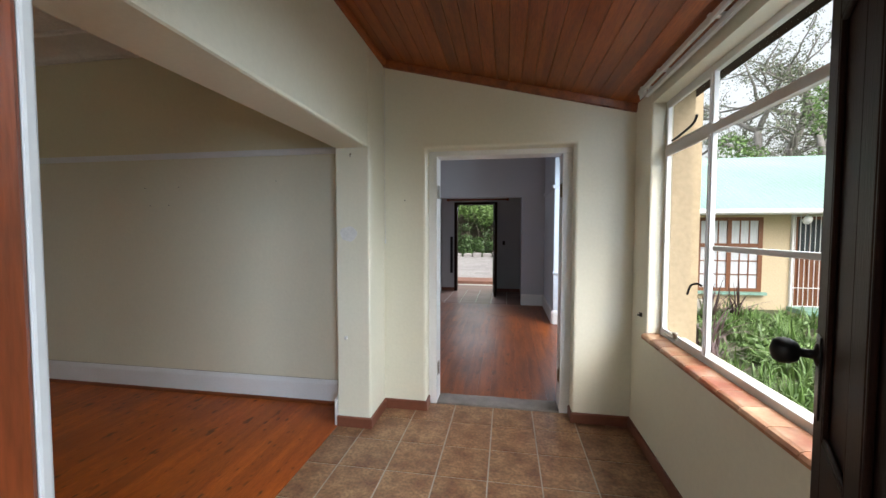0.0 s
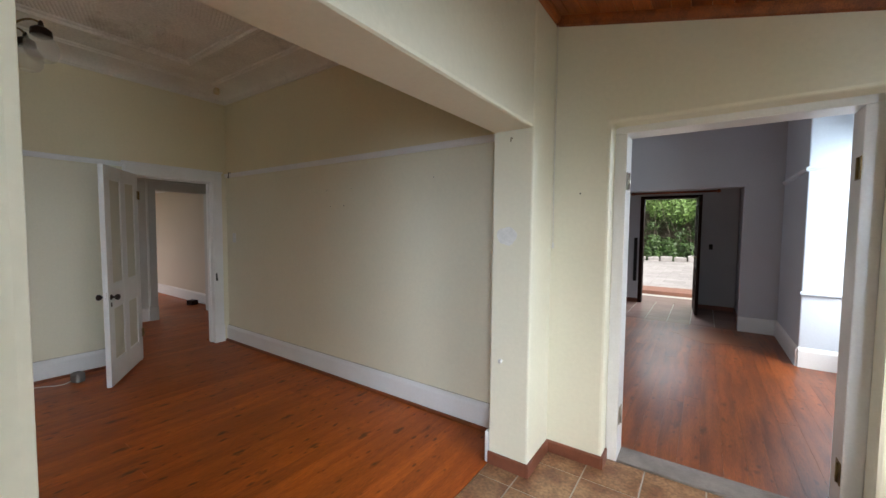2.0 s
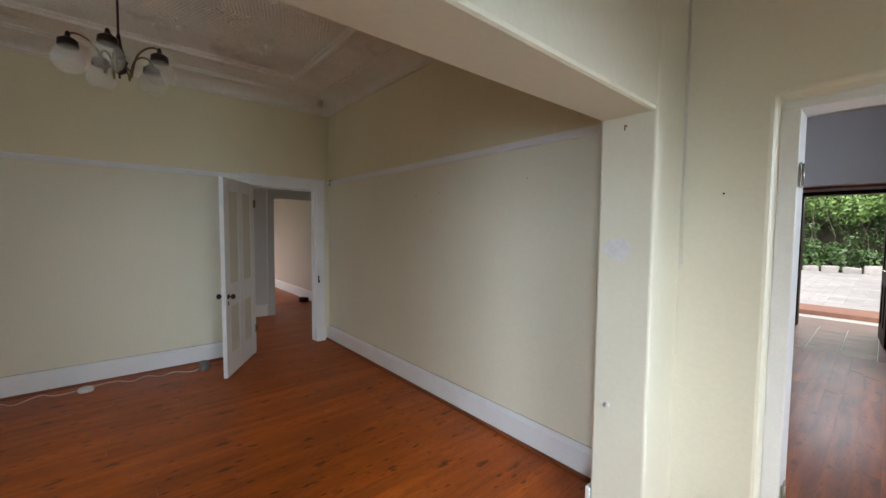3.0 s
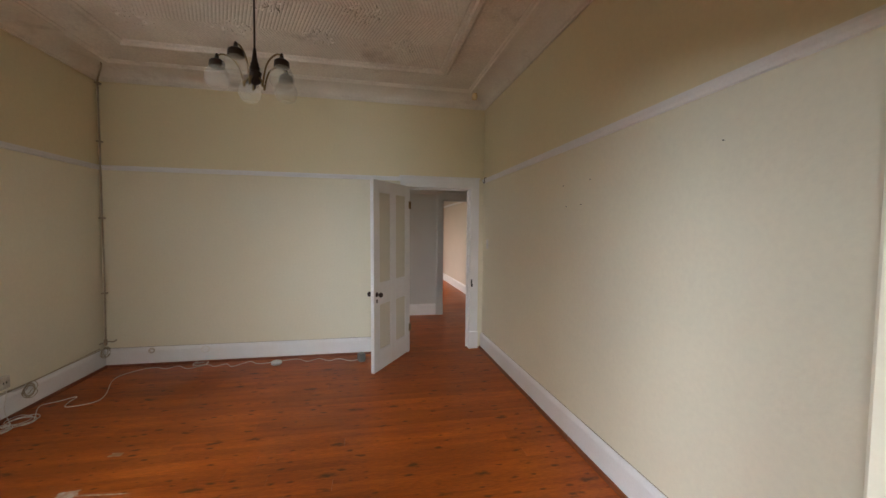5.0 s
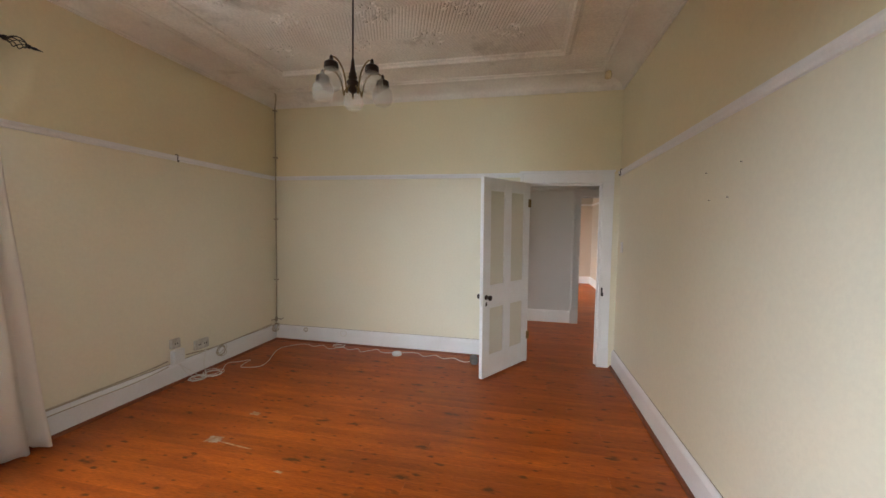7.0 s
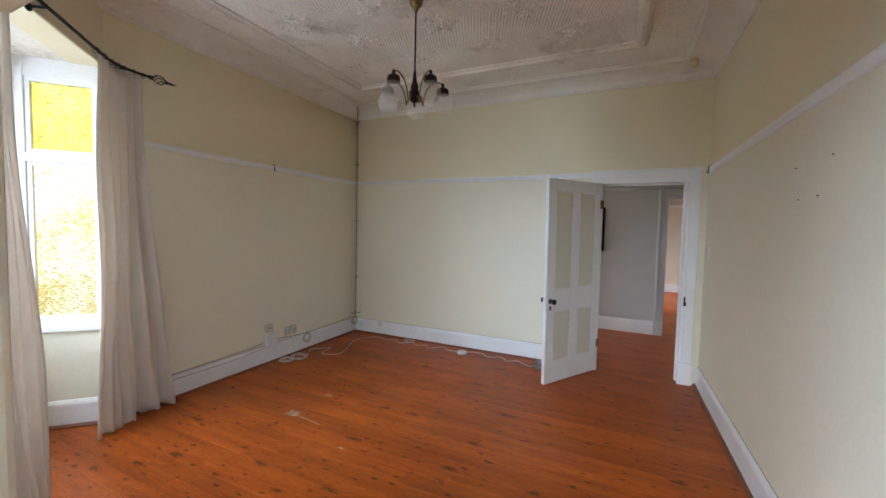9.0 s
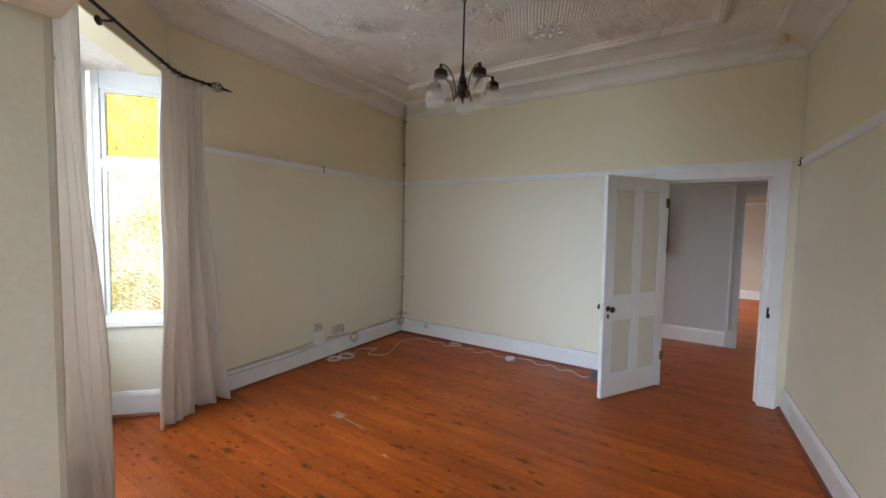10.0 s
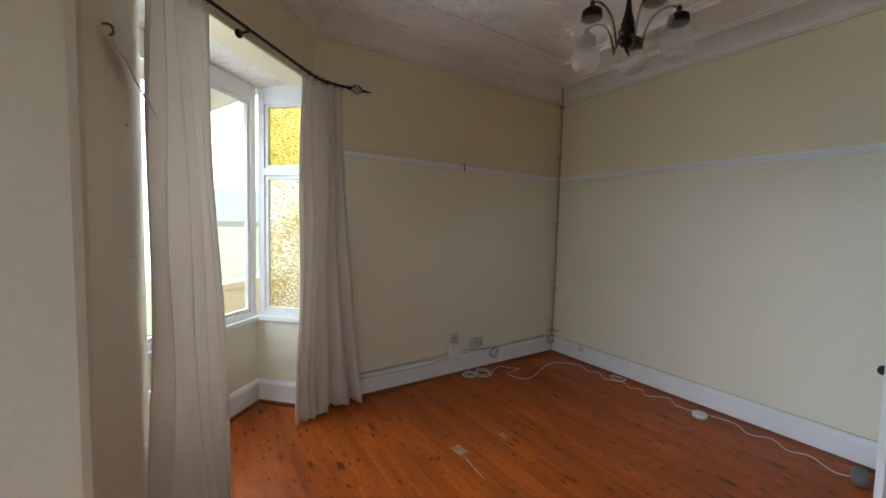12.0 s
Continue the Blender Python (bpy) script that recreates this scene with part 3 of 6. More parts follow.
# sloping boarded ceiling of the porch
SLOPE = (2.39 - 2.84) / (XE - XP)
bm = bmesh.new()
w = 0.0905
k = 0
while XP + k * w < XE + 0.02:
    x0, x1 = XP + k * w + 0.0007, min(XP + (k + 1) * w - 0.0007, XE + 0.05)
    z0, z1 = 2.84 + SLOPE * (x0 - XP), 2.84 + SLOPE * (x1 - XP)
    c = 0.0025
    sec = [(x0, z0 + 0.02), (x0, z0 + c), (x0 + c, z0), (x1 - c, z1), (x1, z1 + c), (x1, z1 + 0.02)]
    a = [bm.verts.new((x, YF, z)) for x, z in sec]
    b = [bm.verts.new((x, YN, z)) for x, z in sec]
    bm.faces.new(a), bm.faces.new(b[::-1])
    for i in range(6):
        bm.faces.new((a[i], b[i], b[(i + 1) % 6], a[(i + 1) % 6]))
    k += 1
setting("ceiling_porch", bm, CEIL_WOOD, "varnished red pine boarded sloping ceiling", "ceiling")
bm = bmesh.new()
a = [bm.verts.new(v) for v in ((XP, YF - 0.2, 2.875), (XE + 0.3, YF - 0.2, 2.875 + SLOPE * (XE + 0.3 - XP)), (XE + 0.3, YN, 2.875 + SLOPE * (XE + 0.3 - XP)), (XP, YN, 2.875))]
b = [bm.verts.new(v.co + Vector((0, 0, 0.1))) for v in a]
bm.faces.new(a), bm.faces.new(b)
for i in range(4):
    bm.faces.new((a[i], a[(i + 1) % 4], b[(i + 1) % 4], b[i]))
setting("roof_porch", bm, DARK_WOOD, "dark roof over the porch boards", "roof")
bm = bmesh.new()
for p, r in (((XE, YN), (XP, YN)),):
    lo = [(0, -0.055), (0.02, -0.05), (0.03, -0.02), (0.034, 0.0), (0, 0.0)]
    a = [bm.verts.new((XE, YN - u, 2.39 + v)) for u, v in lo]
    b = [bm.verts.new((XP, YN - u, 2.84 + v)) for u, v in lo]
    bm.faces.new(a), bm.faces.new(b[::-1])
    for i in range(5):
        bm.faces.new((a[i], b[i], b[(i + 1) % 5], a[(i + 1) % 5]))
run(bm, (XP, YN - 0.03), (XP, YF), [(0, 2.79), (0.02, 2.795), (0.03, 2.81), (0.034, 2.832), (0, 2.84)])
setting("trim_porch_cornice", bm, CEIL_WOOD, "varnished red wood ceiling moulding", "moulding")

# ---- trim of the front room ----
SK = [(0, 0.0), (0.022, 0.0), (0.022, 0.165), (0.017, 0.18), (0.008, 0.195), (0, 0.20)]
BD = [(0.022, 0.0), (0.045, 0.0), (0.043, 0.012), (0.034, 0.022), (0.022, 0.024)]
RL = [(0, 2.115), (0.012, 2.12), (0.016, 2.135), (0.026, 2.15), (0.028, 2.163), (0, 2.168)]
CV = [(0, TOP - 0.03), (0.016, TOP - 0.03), (0.018, TOP - 0.016), (0.026, TOP - 0.012)] + [(0.235 - 0.209 * math.cos(a), TOP - 0.012 + 0.084 * math.sin(a)) for a in (radians(d) for d in range(9, 91, 9))] + [(0.262, TOP + 0.074), (0.27, TOP + 0.086), (0.292, TOP + 0.09), (0.297, CEIL), (0, CEIL)]
ROOM = [("north", (XR, YN), (XW, YN)), ("west", (XW, YN), (XW, YS)), ("south", (XW, YS), CH0), ("bay", CH0, CH1), ("east", CH1, (-1.01, YJ0 - 0.07)), ("lintel", (-1.01, YJ0 - 0.07), (XR, YN))]
for nm, p, r in ROOM:
    bm = bmesh.new()
    run(bm, p, r, CV)
    setting("trim_cornice_" + nm, bm, CORNICE, "white moulded plaster cornice, faintly stained", "cornice")
    if nm in ("north", "west", "south"):
        bm = bmesh.new()
        if nm == "west":
            run(bm, (XW, 2.02), (XW, YS), RL)
        else:
            run(bm, p, r if nm == "north" else (CH0[0] - 0.05, YS), RL)
        setting("trim_picture_rail_" + nm, bm, WHITE, "white painted wooden picture rail", "picture rail")
legs = [("north", (XR, YN), (XW, YN)), ("west", (XW, 2.0), (XW, YS)), ("south", (XW, YS), CH0), ("bay_side", CH0, BAY0), ("bay_front", BAY0, BAY1), ("bay_far", BAY1, CH1), ("east", CH1, (-1.015, YJ0 - 0.08))]
for nm, p, r in legs:
    bm = bmesh.new()
    run(bm, p, r, SK)
    setting("baseboard_" + nm, bm, WHITE, "tall white painted wooden skirting board", "skirting")
    if nm in ("north", "west", "south"):
        bm = bmesh.new()
        run(bm, p, r, [(0, 0.2), (0.0035, 0.2), (0.003, 0.2028), (0, 0.2032)])
        setting("trim_gap_" + nm, bm, GRIME, "dark dusty gap over the skirting board", "gap")
    bm = bmesh.new()
    run(bm, p, r, BD)
    setting("baseboard_bead_" + nm, bm, BEAD, "dark stained bead along the floor", "bead")
bm = bmesh.new()
box(bm, XR - 0.024, XR - 0.001, YJ1 - 0.004, YN, 0, 0.2)
setting("baseboard_pier_end", bm, WHITE, "white painted skirting end at the pier", "skirting", 0.004)


def casing(name, x, y0, y1, top, width, depth, mat, out=1):
    """Door casing on a wall along y: two uprights with plinth and a head."""
    bm = bmesh.new()
    d = depth * out
    for a, b in ((y0 - width, y0), (y1, y1 + width)):
        box(bm, min(x, x + d), max(x, x + d), a, b, 0, top)
        box(bm, min(x + d, x + d * 1.35), max(x + d, x + d * 1.35), a + 0.012, a + 0.035, 0.24, top + width - 0.02)
        box(bm, min(x, x + d * 1.6), max(x, x + d * 1.6), a - 0.004, b + 0.004, 0, 0.22)
    box(bm, min(x, x + d), max(x, x + d), y0 - width, y1 + width, top, top + width)
    box(bm, min(x, x + d * 1.5), max(x, x + d * 1.5), y0 - width - 0.01, y1 + width + 0.01, top + width, top + width + 0.022)
    return setting(name, bm, mat, "white painted wooden door casing", "door frame", 0.005)


casing("trim_door_casing_west", XW, 2.125, 2.895, 2.045, 0.115, 0.022, WHITE)
bm = bmesh.new()
box(bm, XW - 0.152, XW + 0.004, 2.105, 2.125, 0, 2.06)
box(bm, XW - 0.152, XW + 0.004, 2.895, 2.915, 0, 2.06)
box(bm, XW - 0.152, XW + 0.004, 2.125, 2.895, 2.04, 2.06)
box(bm, XW - 0.10, XW - 0.06, 2.88, 2.896, 0, 2.04)
box(bm, XW - 0.10, XW - 0.06, 2.125, 2.88, 2.025, 2.041)
setting("trim_door_lining_west", bm, WHITE, "white painted door lining", "door frame", 0.003)
casing("trim_door_casing_hall", -7.0, 2.95, 3.72, 2.06, 0.12, 0.025, HALL_PAINT)
bm = bmesh.new()
box(bm, -7.152, -6.998, 2.935, 2.955, 0, 2.07)
box(bm, -7.152, -6.998, 3.715, 3.735, 0, 2.07)
box(bm, -7.152, -6.998, 2.955, 3.715, 2.05, 2.07)
setting("trim_door_lining_hall", bm, HALL_PAINT, "white painted door lining", "door frame")
bm = bmesh.new()
run(bm, (-7.0, 2.83), (-7.0, -1.2), SK)
run(bm, (XW - 0.15, -1.2), (XW - 0.15, 2.0), SK)
setting("baseboard_hall", bm, WHITE, "white painted hall skirting board", "skirting")
bm = bmesh.new()
run(bm, (-7.0, 2.83), (-7.0, -1.2), [(u, v + 0.05) for u, v in RL])
setting("trim_picture_rail_hall", bm, HALL_PAINT, "painted picture rail of the hall", "picture rail")
bm = bmesh.new()
run(bm, (-7.15, 3.95), (-12.0, 3.95), SK)
run(bm, (-12.0, 3.95), (-12.0, 1.05), SK)
setting("baseboard_back_room", bm, WHITE, "white painted skirting board", "skirting")
bm = bmesh.new()
run(bm, (-7.15, 3.95), (-12.0, 3.95), [(u, v + 0.1) for u, v in RL])
run(bm, (-12.0, 3.95), (-12.0, 1.05), [(u, v + 0.1) for u, v in RL])
setting("trim_picture_rail_back_room", bm, WHITE, "white painted picture rail", "picture rail")

# dining room trim
for nm, p, r in (("north", (1.02, 7.80), (0.575, 7.80)), ("east", (1.02, 6.285), (1.02, 7.80)), ("reveal", (1.62, 6.285), (1.02, 6.285))):
    bm = bmesh.new()
    run(bm, p, r, [(u, v * 1.1) for u, v in SK])
    setting("baseboard_dining_" + nm, bm, WHITE, "tall white painted skirting board", "skirting")
bm = bmesh.new()
run(bm, (1.02, 6.27), (1.02, 7.80), [(u, v + 0.04) for u, v in RL])
run(bm, (1.62, 6.285), (1.0, 6.285), [(u * 1.4, v + 0.04) for u, v in RL])
run(bm, (1.62, 6.285), (1.01, 6.285), [(0, 0.80), (0.03, 0.81), (0.03, 0.83), (0, 0.84)])
setting("trim_picture_rail_dining", bm, PALE_BLUE, "painted picture rail of the dining room", "picture rail")
bm = bmesh.new()
run(bm, (0.62, 9.45), (0.06, 9.45), [(0, 0), (0.012, 0), (0.012, 0.075), (0, 0.08)])
run(bm, (0.62, 7.95), (0.62, 9.45), [(0, 0), (0.012, 0), (0.012, 0.075), (0, 0.08)])
run(bm, (-1.0, 9.45), (-1.32, 9.45), [(0, 0), (0.012, 0), (0.012, 0.075), (0, 0.08)])
setting("baseboard_alcove", bm, SKIRT_TILE, "red tile skirting of the alcove", "skirting")

# tile skirting of the porch
ST = [(0, 0), (0.014, 0), (0.014, 0.07), (0.009, 0.08), (0, 0.08)]
for nm, p, r in (("pier_face", (XP, YJ1), (XR, YJ1)), ("pier_side", (XP, YN), (XP, YJ1 - 0.014)), ("end_west", (-0.36, YN), (XP, YN)), ("end_east", (XE, YN), (0.792, YN)), ("window", (XE, YF), (XE, YN)), ("reveal_west", (-0.36, YN + 0.12), (-0.36, YN - 0.014)), ("reveal_east", (0.792, YN - 0.014), (0.792, YN + 0.12))):
    bm = bmesh.new()
    run(bm, p, r, ST)
    setting("baseboard_tile_" + nm, bm, SKIRT_TILE, "terracotta tile skirting along the porch floor", "skirting", 0.002)

# doorway from the porch to the dining room
bm = bmesh.new()
box(bm, -0.362, -0.293, YN + 0.135, YD + 0.01, 0, 2.09)
box(bm, 0.715, 0.794, YN + 0.135, YD + 0.01, 0, 2.09)
box(bm, -0.362, 0.794, YN + 0.135, YD + 0.01, 2.09, 2.14)
setting("door_frame_dining", bm, WHITE, "white painted door frame without its doors", "door frame", 0.005)
bm = bmesh.new()
box(bm, -0.345, 0.785, YN + 0.14, YD + 0.03, -0.1, 0.012)
setting("threshold", bm, CONCRETE, "worn grey concrete threshold", "threshold", 0.006)

# ---- front door ----
bm = bmesh.new()
box(bm, -0.30, -0.197, YF - 0.17, YF - 0.012, 0, 2.14)
box(bm, 0.63, 0.70, YF - 0.17, YF + 0.01, 0, 2.14)
box(bm, -0.197, 0.63, YF - 0.17, YF + 0.01, 2.06, 2.14)
setting("door_frame_front", bm, RED_WOOD, "red varnished wooden front door frame", "door frame", 0.006)
bm = bmesh.new()
box(bm, -0.30, -0.1965, YF - 0.012, YF + 0.001, 0, 2.14)
setting("trim_front_door", bm, HALL_PAINT, "white painted strip along the front door frame", "trim", 0.003)


def panelled(bm_frame, bm_panel, width, height, thick, stiles, rails, field):
    """Stiles and rails of a door in its own plane, x along, y through, z up; sunk panels between them."""
    for a, b in stiles:
        box(bm_frame, a, b, -thick / 2, thick / 2, 0, height)
    gaps = [(stiles[i][1], stiles[i + 1][0]) for i in range(len(stiles) - 1)]
    for a, b in gaps:
        for z0, z1 in rails:
            box(bm_frame, a, b, -thick / 2 + 0.0005, thick / 2 - 0.0005, z0, z1)
        for (_, z0), (z1, _) in zip(rails, rails[1:]):
            box(bm_panel, a - 0.004, b + 0.004, -field, field, z0 - 0.004, z1 + 0.004)
            for s in (-1, 1):
                y0, y1 = sorted((s * (field + 0.0006), s * (field + 0.011)))
                box(bm_frame, a, a + 0.014, y0, y1, z0, z1)
                box(bm_frame, b - 0.014, b, y0, y1, z0, z1)
                box(bm_frame, a + 0.014, b - 0.014, y0, y1, z0, z0 + 0.014)
                box(bm_frame, a + 0.014, b - 0.014, y0, y1, z1 - 0.014, z1)


def upright(p, q, z=0.012):
    """A pose with its x along the floor from p to q."""
    return pose(p[0], p[1], z, 0, 0, math.degrees(math.atan2(q[1] - p[1], q[0] - p[0])))


front = thing("front_door", "dark stained wooden front door standing open", "door", upright((0.665, 0.43), (1.035, 1.105)))
fr, pn = bmesh.new(), bmesh.new()
panelled(fr, pn, 0.77, 2.03, 0.045, [(0, 0.11), (0.33, 0.43), (0.66, 0.77)], [(0, 0.22), (0.82, 1.0), (1.9, 2.03)], 0.011)
part("leaf_frame", fr, DARK_WOOD, front, bevel=0.004)
part("panel", pn, DARK_WOOD, front)
bm = bmesh.new()
lathe(bm, [(0.028, 0.022), (0.026, 0.03), (0.011, 0.034), (0.010, 0.055), (0.022, 0.06), (0.030, 0.075), (0.031, 0.092), (0.024, 0.105), (0.008, 0.11)], pose(0.715, 0, 1.175, -90, 0, 0))
part("door_knob", bm, IRON, front, "black iron door knob", True)
bm = bmesh.new()
box(bm, 0.69, 0.74, 0.0225, 0.027, 1.03, 1.22)
part("lock_plate", bm, IRON, front, "black iron lock plate", bevel=0.002)
bm = bmesh.new()
lathe(bm, [(0.026, 0.022), (0.01, 0.03), (0.010, 0.055), (0.03, 0.07), (0.03, 0.09), (0.01, 0.10)], pose(0.715, 0, 1.175, 90, 0, 0))
part("door_knob", bm, IRON, front, "black iron door knob", True)

# ---- panelled door of the front room ----
door = thing("panelled_door", "white four-panel wooden door standing open", "door", upright((-4.972, 2.118), (-4.283, 1.672), 0.022) @ Matrix.Rotation(radians(0.8), 4, "Y"))
fr, pn = bmesh.new(), bmesh.new()
panelled(fr, pn, 0.82, 2.02, 0.04, [(0, 0.105), (0.36, 0.46), (0.715, 0.82)], [(0, 0.21), (0.72, 0.93), (1.905, 2.02)], 0.009)
part("leaf_frame", fr, WHITE, door, bevel=0.003)
part("panel", pn, PANEL, door, "beige painted sunk panels")
for s in (1, -1):
    bm = bmesh.new()
    lathe(bm, [(0.026, 0.02), (0.024, 0.026), (0.010, 0.03), (0.009, 0.048), (0.02, 0.052), (0.027, 0.064), (0.026, 0.078), (0.016, 0.086), (0.004, 0.088)], pose(0.765, 0, 0.825, -90 * s, 0, 0))
    part("door_knob", bm, BRONZE, door, "dark brass door knob", True)
    bm = bmesh.new()
    box(bm, 0.752, 0.776, min(0.02 * s, 0.024 * s), max(0.02 * s, 0.024 * s), 0.735, 0.775)
    part("keyhole_plate", bm, BRONZE, door, "dark keyhole plate", bevel=0.004)
bm = bmesh.new()
box(bm, 0.82, 0.832, -0.011, 0.011, 0.74, 0.88)
box(bm, 0.82, 0.842, -0.006, 0.006, 0.80, 0.83)
part("lock_edge", bm, WHITE, door, "painted-over lock edge with latch", bevel=0.001)
for z in (0.25, 1.75):
    bm = bmesh.new()
    lathe(bm, [(0.008, 0), (0.008, 0.09)], pose(-0.006, 0.026, z), 10)
    box(bm, -0.004, 0.03, 0.02, 0.0225, z, z + 0.09)
    part("hinge", bm, BRASS, door, "brass hinge")
strike = thing("strike_plate", "dark lock keep on the white door casing", "door hardware", pose(XW + 0.022, 2.925, 0.845))
bm = bmesh.new()
box(bm, 0, 0.006, -0.018, 0.018, -0.06, 0.06)
part("plate", bm, WHITE, strike, bevel=0.002)
bm = bmesh.new()
box(bm, 0.006, 0.016, -0.012, 0.004, -0.005, 0.05)
box(bm, 0.006, 0.012, -0.012, 0.012, -0.045, -0.005)
part("keep", bm, IRON, strike, "blackened iron keep", bevel=0.002)

# hinges left on the dining room door frame
for x, side, z in ((-0.288, 1, 1.80), (-0.288, 1, 0.30), (0.715, -1, 1.80), (0.715, -1, 0.30)):
    h = thing("door_hinge", "aged brass hinge on the white door frame", "hinge", pose(x, YN + 0.165, z), "hinges of the dining doorway")
    bm = bmesh.new()
    box(bm, min(0, 0.004 * side), max(0, 0.004 * side), -0.026, 0.05, -0.055, 0.055)
    part("leaf", bm, STEEL if side > 0 else BRASS, h)
    bm = bmesh.new()
    lathe(bm, [(0.007, -0.05), (0.007, 0.05)], pose(0.006 * side, 0.005, 0), 10)
    part("knuckle", bm, STEEL if side > 0 else BRASS, h, smooth=True)

# folded doors of the dining doorway, seen on edge
for x, ang, nm in ((-0.31, 135, "west"), (0.74, 45, "east")):
    d = thing("folded_door", "white panelled door folded back into the dining room", "door", pose(x, YD - 0.02, 0.012, 0, 0, ang), "dining room doors")
    fr, pn = bmesh.new(), bmesh.new()
    panelled(fr, pn, 0.49, 2.05, 0.04, [(0, 0.09), (0.40, 0.49)], [(0, 0.2), (0.75, 0.93), (1.94, 2.05)], 0.009)
    part("leaf_frame", fr, WHITE, d, bevel=0.003)
    part("panel", pn, WHITE, d)

# ---- porch window ----
WX = XE + 0.10
win = thing("window_1", "wide white painted porch window with small lights", "window", kind="structure")
bm = bmesh.new()
for y, w in ((WY1 - 0.014, 0.028), (2.21, 0.03), (1.12, 0.03), (WY0 + 0.014, 0.028)):
    box(bm, WX - 0.013, WX + 0.013, y - w / 2, y + w / 2, WZ0 + 0.02, WZ1)
for z, w in ((WZ0 + 0.035, 0.045), (WZ1 - 0.018, 0.036), (1.985, 0.045)):
    box(bm, WX - 0.016, WX + 0.016, WY0 + 0.01, WY1 - 0.001, z - w / 2, z + w / 2)
box(bm, WX - 0.012, WX + 0.012, 1.145, 2.165, 1.375, 1.40)
part("window_frame", bm, WHITE, win, bevel=0.004)
bm = bmesh.new()
for y0, y1, z0, z1 in ((2.21, WY1 - 0.028, 0.832, 1.9625), (2.21, WY1 - 0.028, 2.0075, WZ1 - 0.036)):
    for a in (y0, y1 - 0.014):
        box(bm, WX - 0.019, WX - 0.002, a, a + 0.014, z0, z1)
    for a in (z0, z1 - 0.014):
        box(bm, WX - 0.019, WX - 0.002, y0 + 0.014, y1 - 0.014, a, a + 0.014)
part("casement", bm, WHITE, win, bevel=0.003)
for y0, y1, z0, z1 in ((2.2, WY1 - 0.02, 0.82, 1.98), (1.13, 2.18, 0.82, 1.39), (1.13, 2.18, 1.39, 1.98), (WY0 + 0.02, 1.11, 0.82, 1.98), (2.2, WY1 - 0.02, 1.99, WZ1 - 0.02), (1.13, 2.18, 1.99, WZ1 - 0.02), (WY0 + 0.02, 1.11, 1.99, WZ1 - 0.02)):
    bm = bmesh.new()
    box(bm, WX + 0.003, WX + 0.006, y0, y1, z0, z1)
    part("pane", bm, GLASS, win).visible_shadow = False
bm = bmesh.new()
tube(bm, smooth_line([(WX - 0.03, 2.215, 1.19), (WX - 0.045, 2.235, 1.20), (WX - 0.05, 2.29, 1.18), (WX - 0.05, 2.325, 1.13)]), 0.006)
part("window_catch", bm, IRON, win, "black iron window catch", True)
bm = bmesh.new()
tube(bm, smooth_line([(WX - 0.03, 2.62, 2.025), (WX - 0.035, 2.5, 2.03), (WX - 0.04, 2.34, 2.05), (WX - 0.04, 2.30, 2.085)]), 0.007)
part("window_stay", bm, IRON, win, "black iron window stay", True)
bm = bmesh.new()
tube(bm, [(WX - 0.04, 2.62, 0.835), (WX - 0.05, 2.45, 0.84)], 0.006)
lathe(bm, [(0.01, 0), (0.01, 0.03), (0.016, 0.035), (0.016, 0.045)], pose(WX - 0.045, 2.47, 0.835), 10)
part("window_stay", bm, STEEL, win, "steel window stay", True)
sill = thing("window_sill", "terracotta tiled window sill of the porch", "window sill", kind="structure")
bm = bmesh.new()
box(bm, XE + 0.005, WX - 0.024, WY0 + 0.002, WY1 - 0.002, WZ0, WZ0 + 0.008)
part("sill_bed", bm, GROUT, sill)
sec = [(XE - 0.03, WZ0 - 0.012), (XE - 0.034, WZ0 + 0.004), (XE - 0.026, WZ0 + 0.016), (XE - 0.012, WZ0 + 0.021), (WX - 0.023, WZ0 + 0.024), (WX - 0.023, WZ0 + 0.009), (XE - 0.002, WZ0 + 0.009), (XE - 0.002, WZ0 - 0.012)]
ty = (WY1 - WY0) / 14
bm = bmesh.new()
slab(bm, [(x, z) for x, z in sec], "y", 0.002, ty - 0.002)
tile_mesh = mesh_of("sill_tile", bm, SILL_TILE)
for k in range(14):
    o = new("sill_tile", tile_mesh)
    o.parent, o.location = sill, (0, WY0 + k * ty, 0)
track = thing("curtain_track", "white double curtain track over the porch window", "curtain track")
for x, z in ((XE - 0.03, 2.345), (XE - 0.075, 2.36)):
    bm = bmesh.new()
    box(bm, x - 0.009, x + 0.009, 0.46, 2.78, z, z + 0.028)
    box(bm, x - 0.005, x + 0.005, 0.46, 2.77, z - 0.006, z)
    part("rail", bm, WHITE, track, bevel=0.003)
for y in (0.7, 1.3, 1.9, 2.45, 2.72):
    bm = bmesh.new()
    box(bm, XE - 0.088, XE + 0.001, y - 0.012, y + 0.012, 2.375, 2.392)
    box(bm, XE - 0.088, XE - 0.084, y - 0.012, y + 0.012, 2.345, 2.38)
    part("bracket", bm, WHITE, track, bevel=0.002)
for y in (2.66, 2.69, 2.71, 2.735, 2.755):
    bm = bmesh.new()
    lathe(bm, [(0.004, -0.03), (0.006, -0.02), (0.006, 0)], pose(XE - 0.075, y, 2.353), 8)
    part("glider", bm, PLASTIC, track)

# ---- bay window ----
def along(p, q, u, out=0.0):
    d = Vector((q[0] - p[0], q[1] - p[1]))
    d.normalize()
    return (p[0] + d.x * u + d.y * out, p[1] + d.y * u - d.x * out)


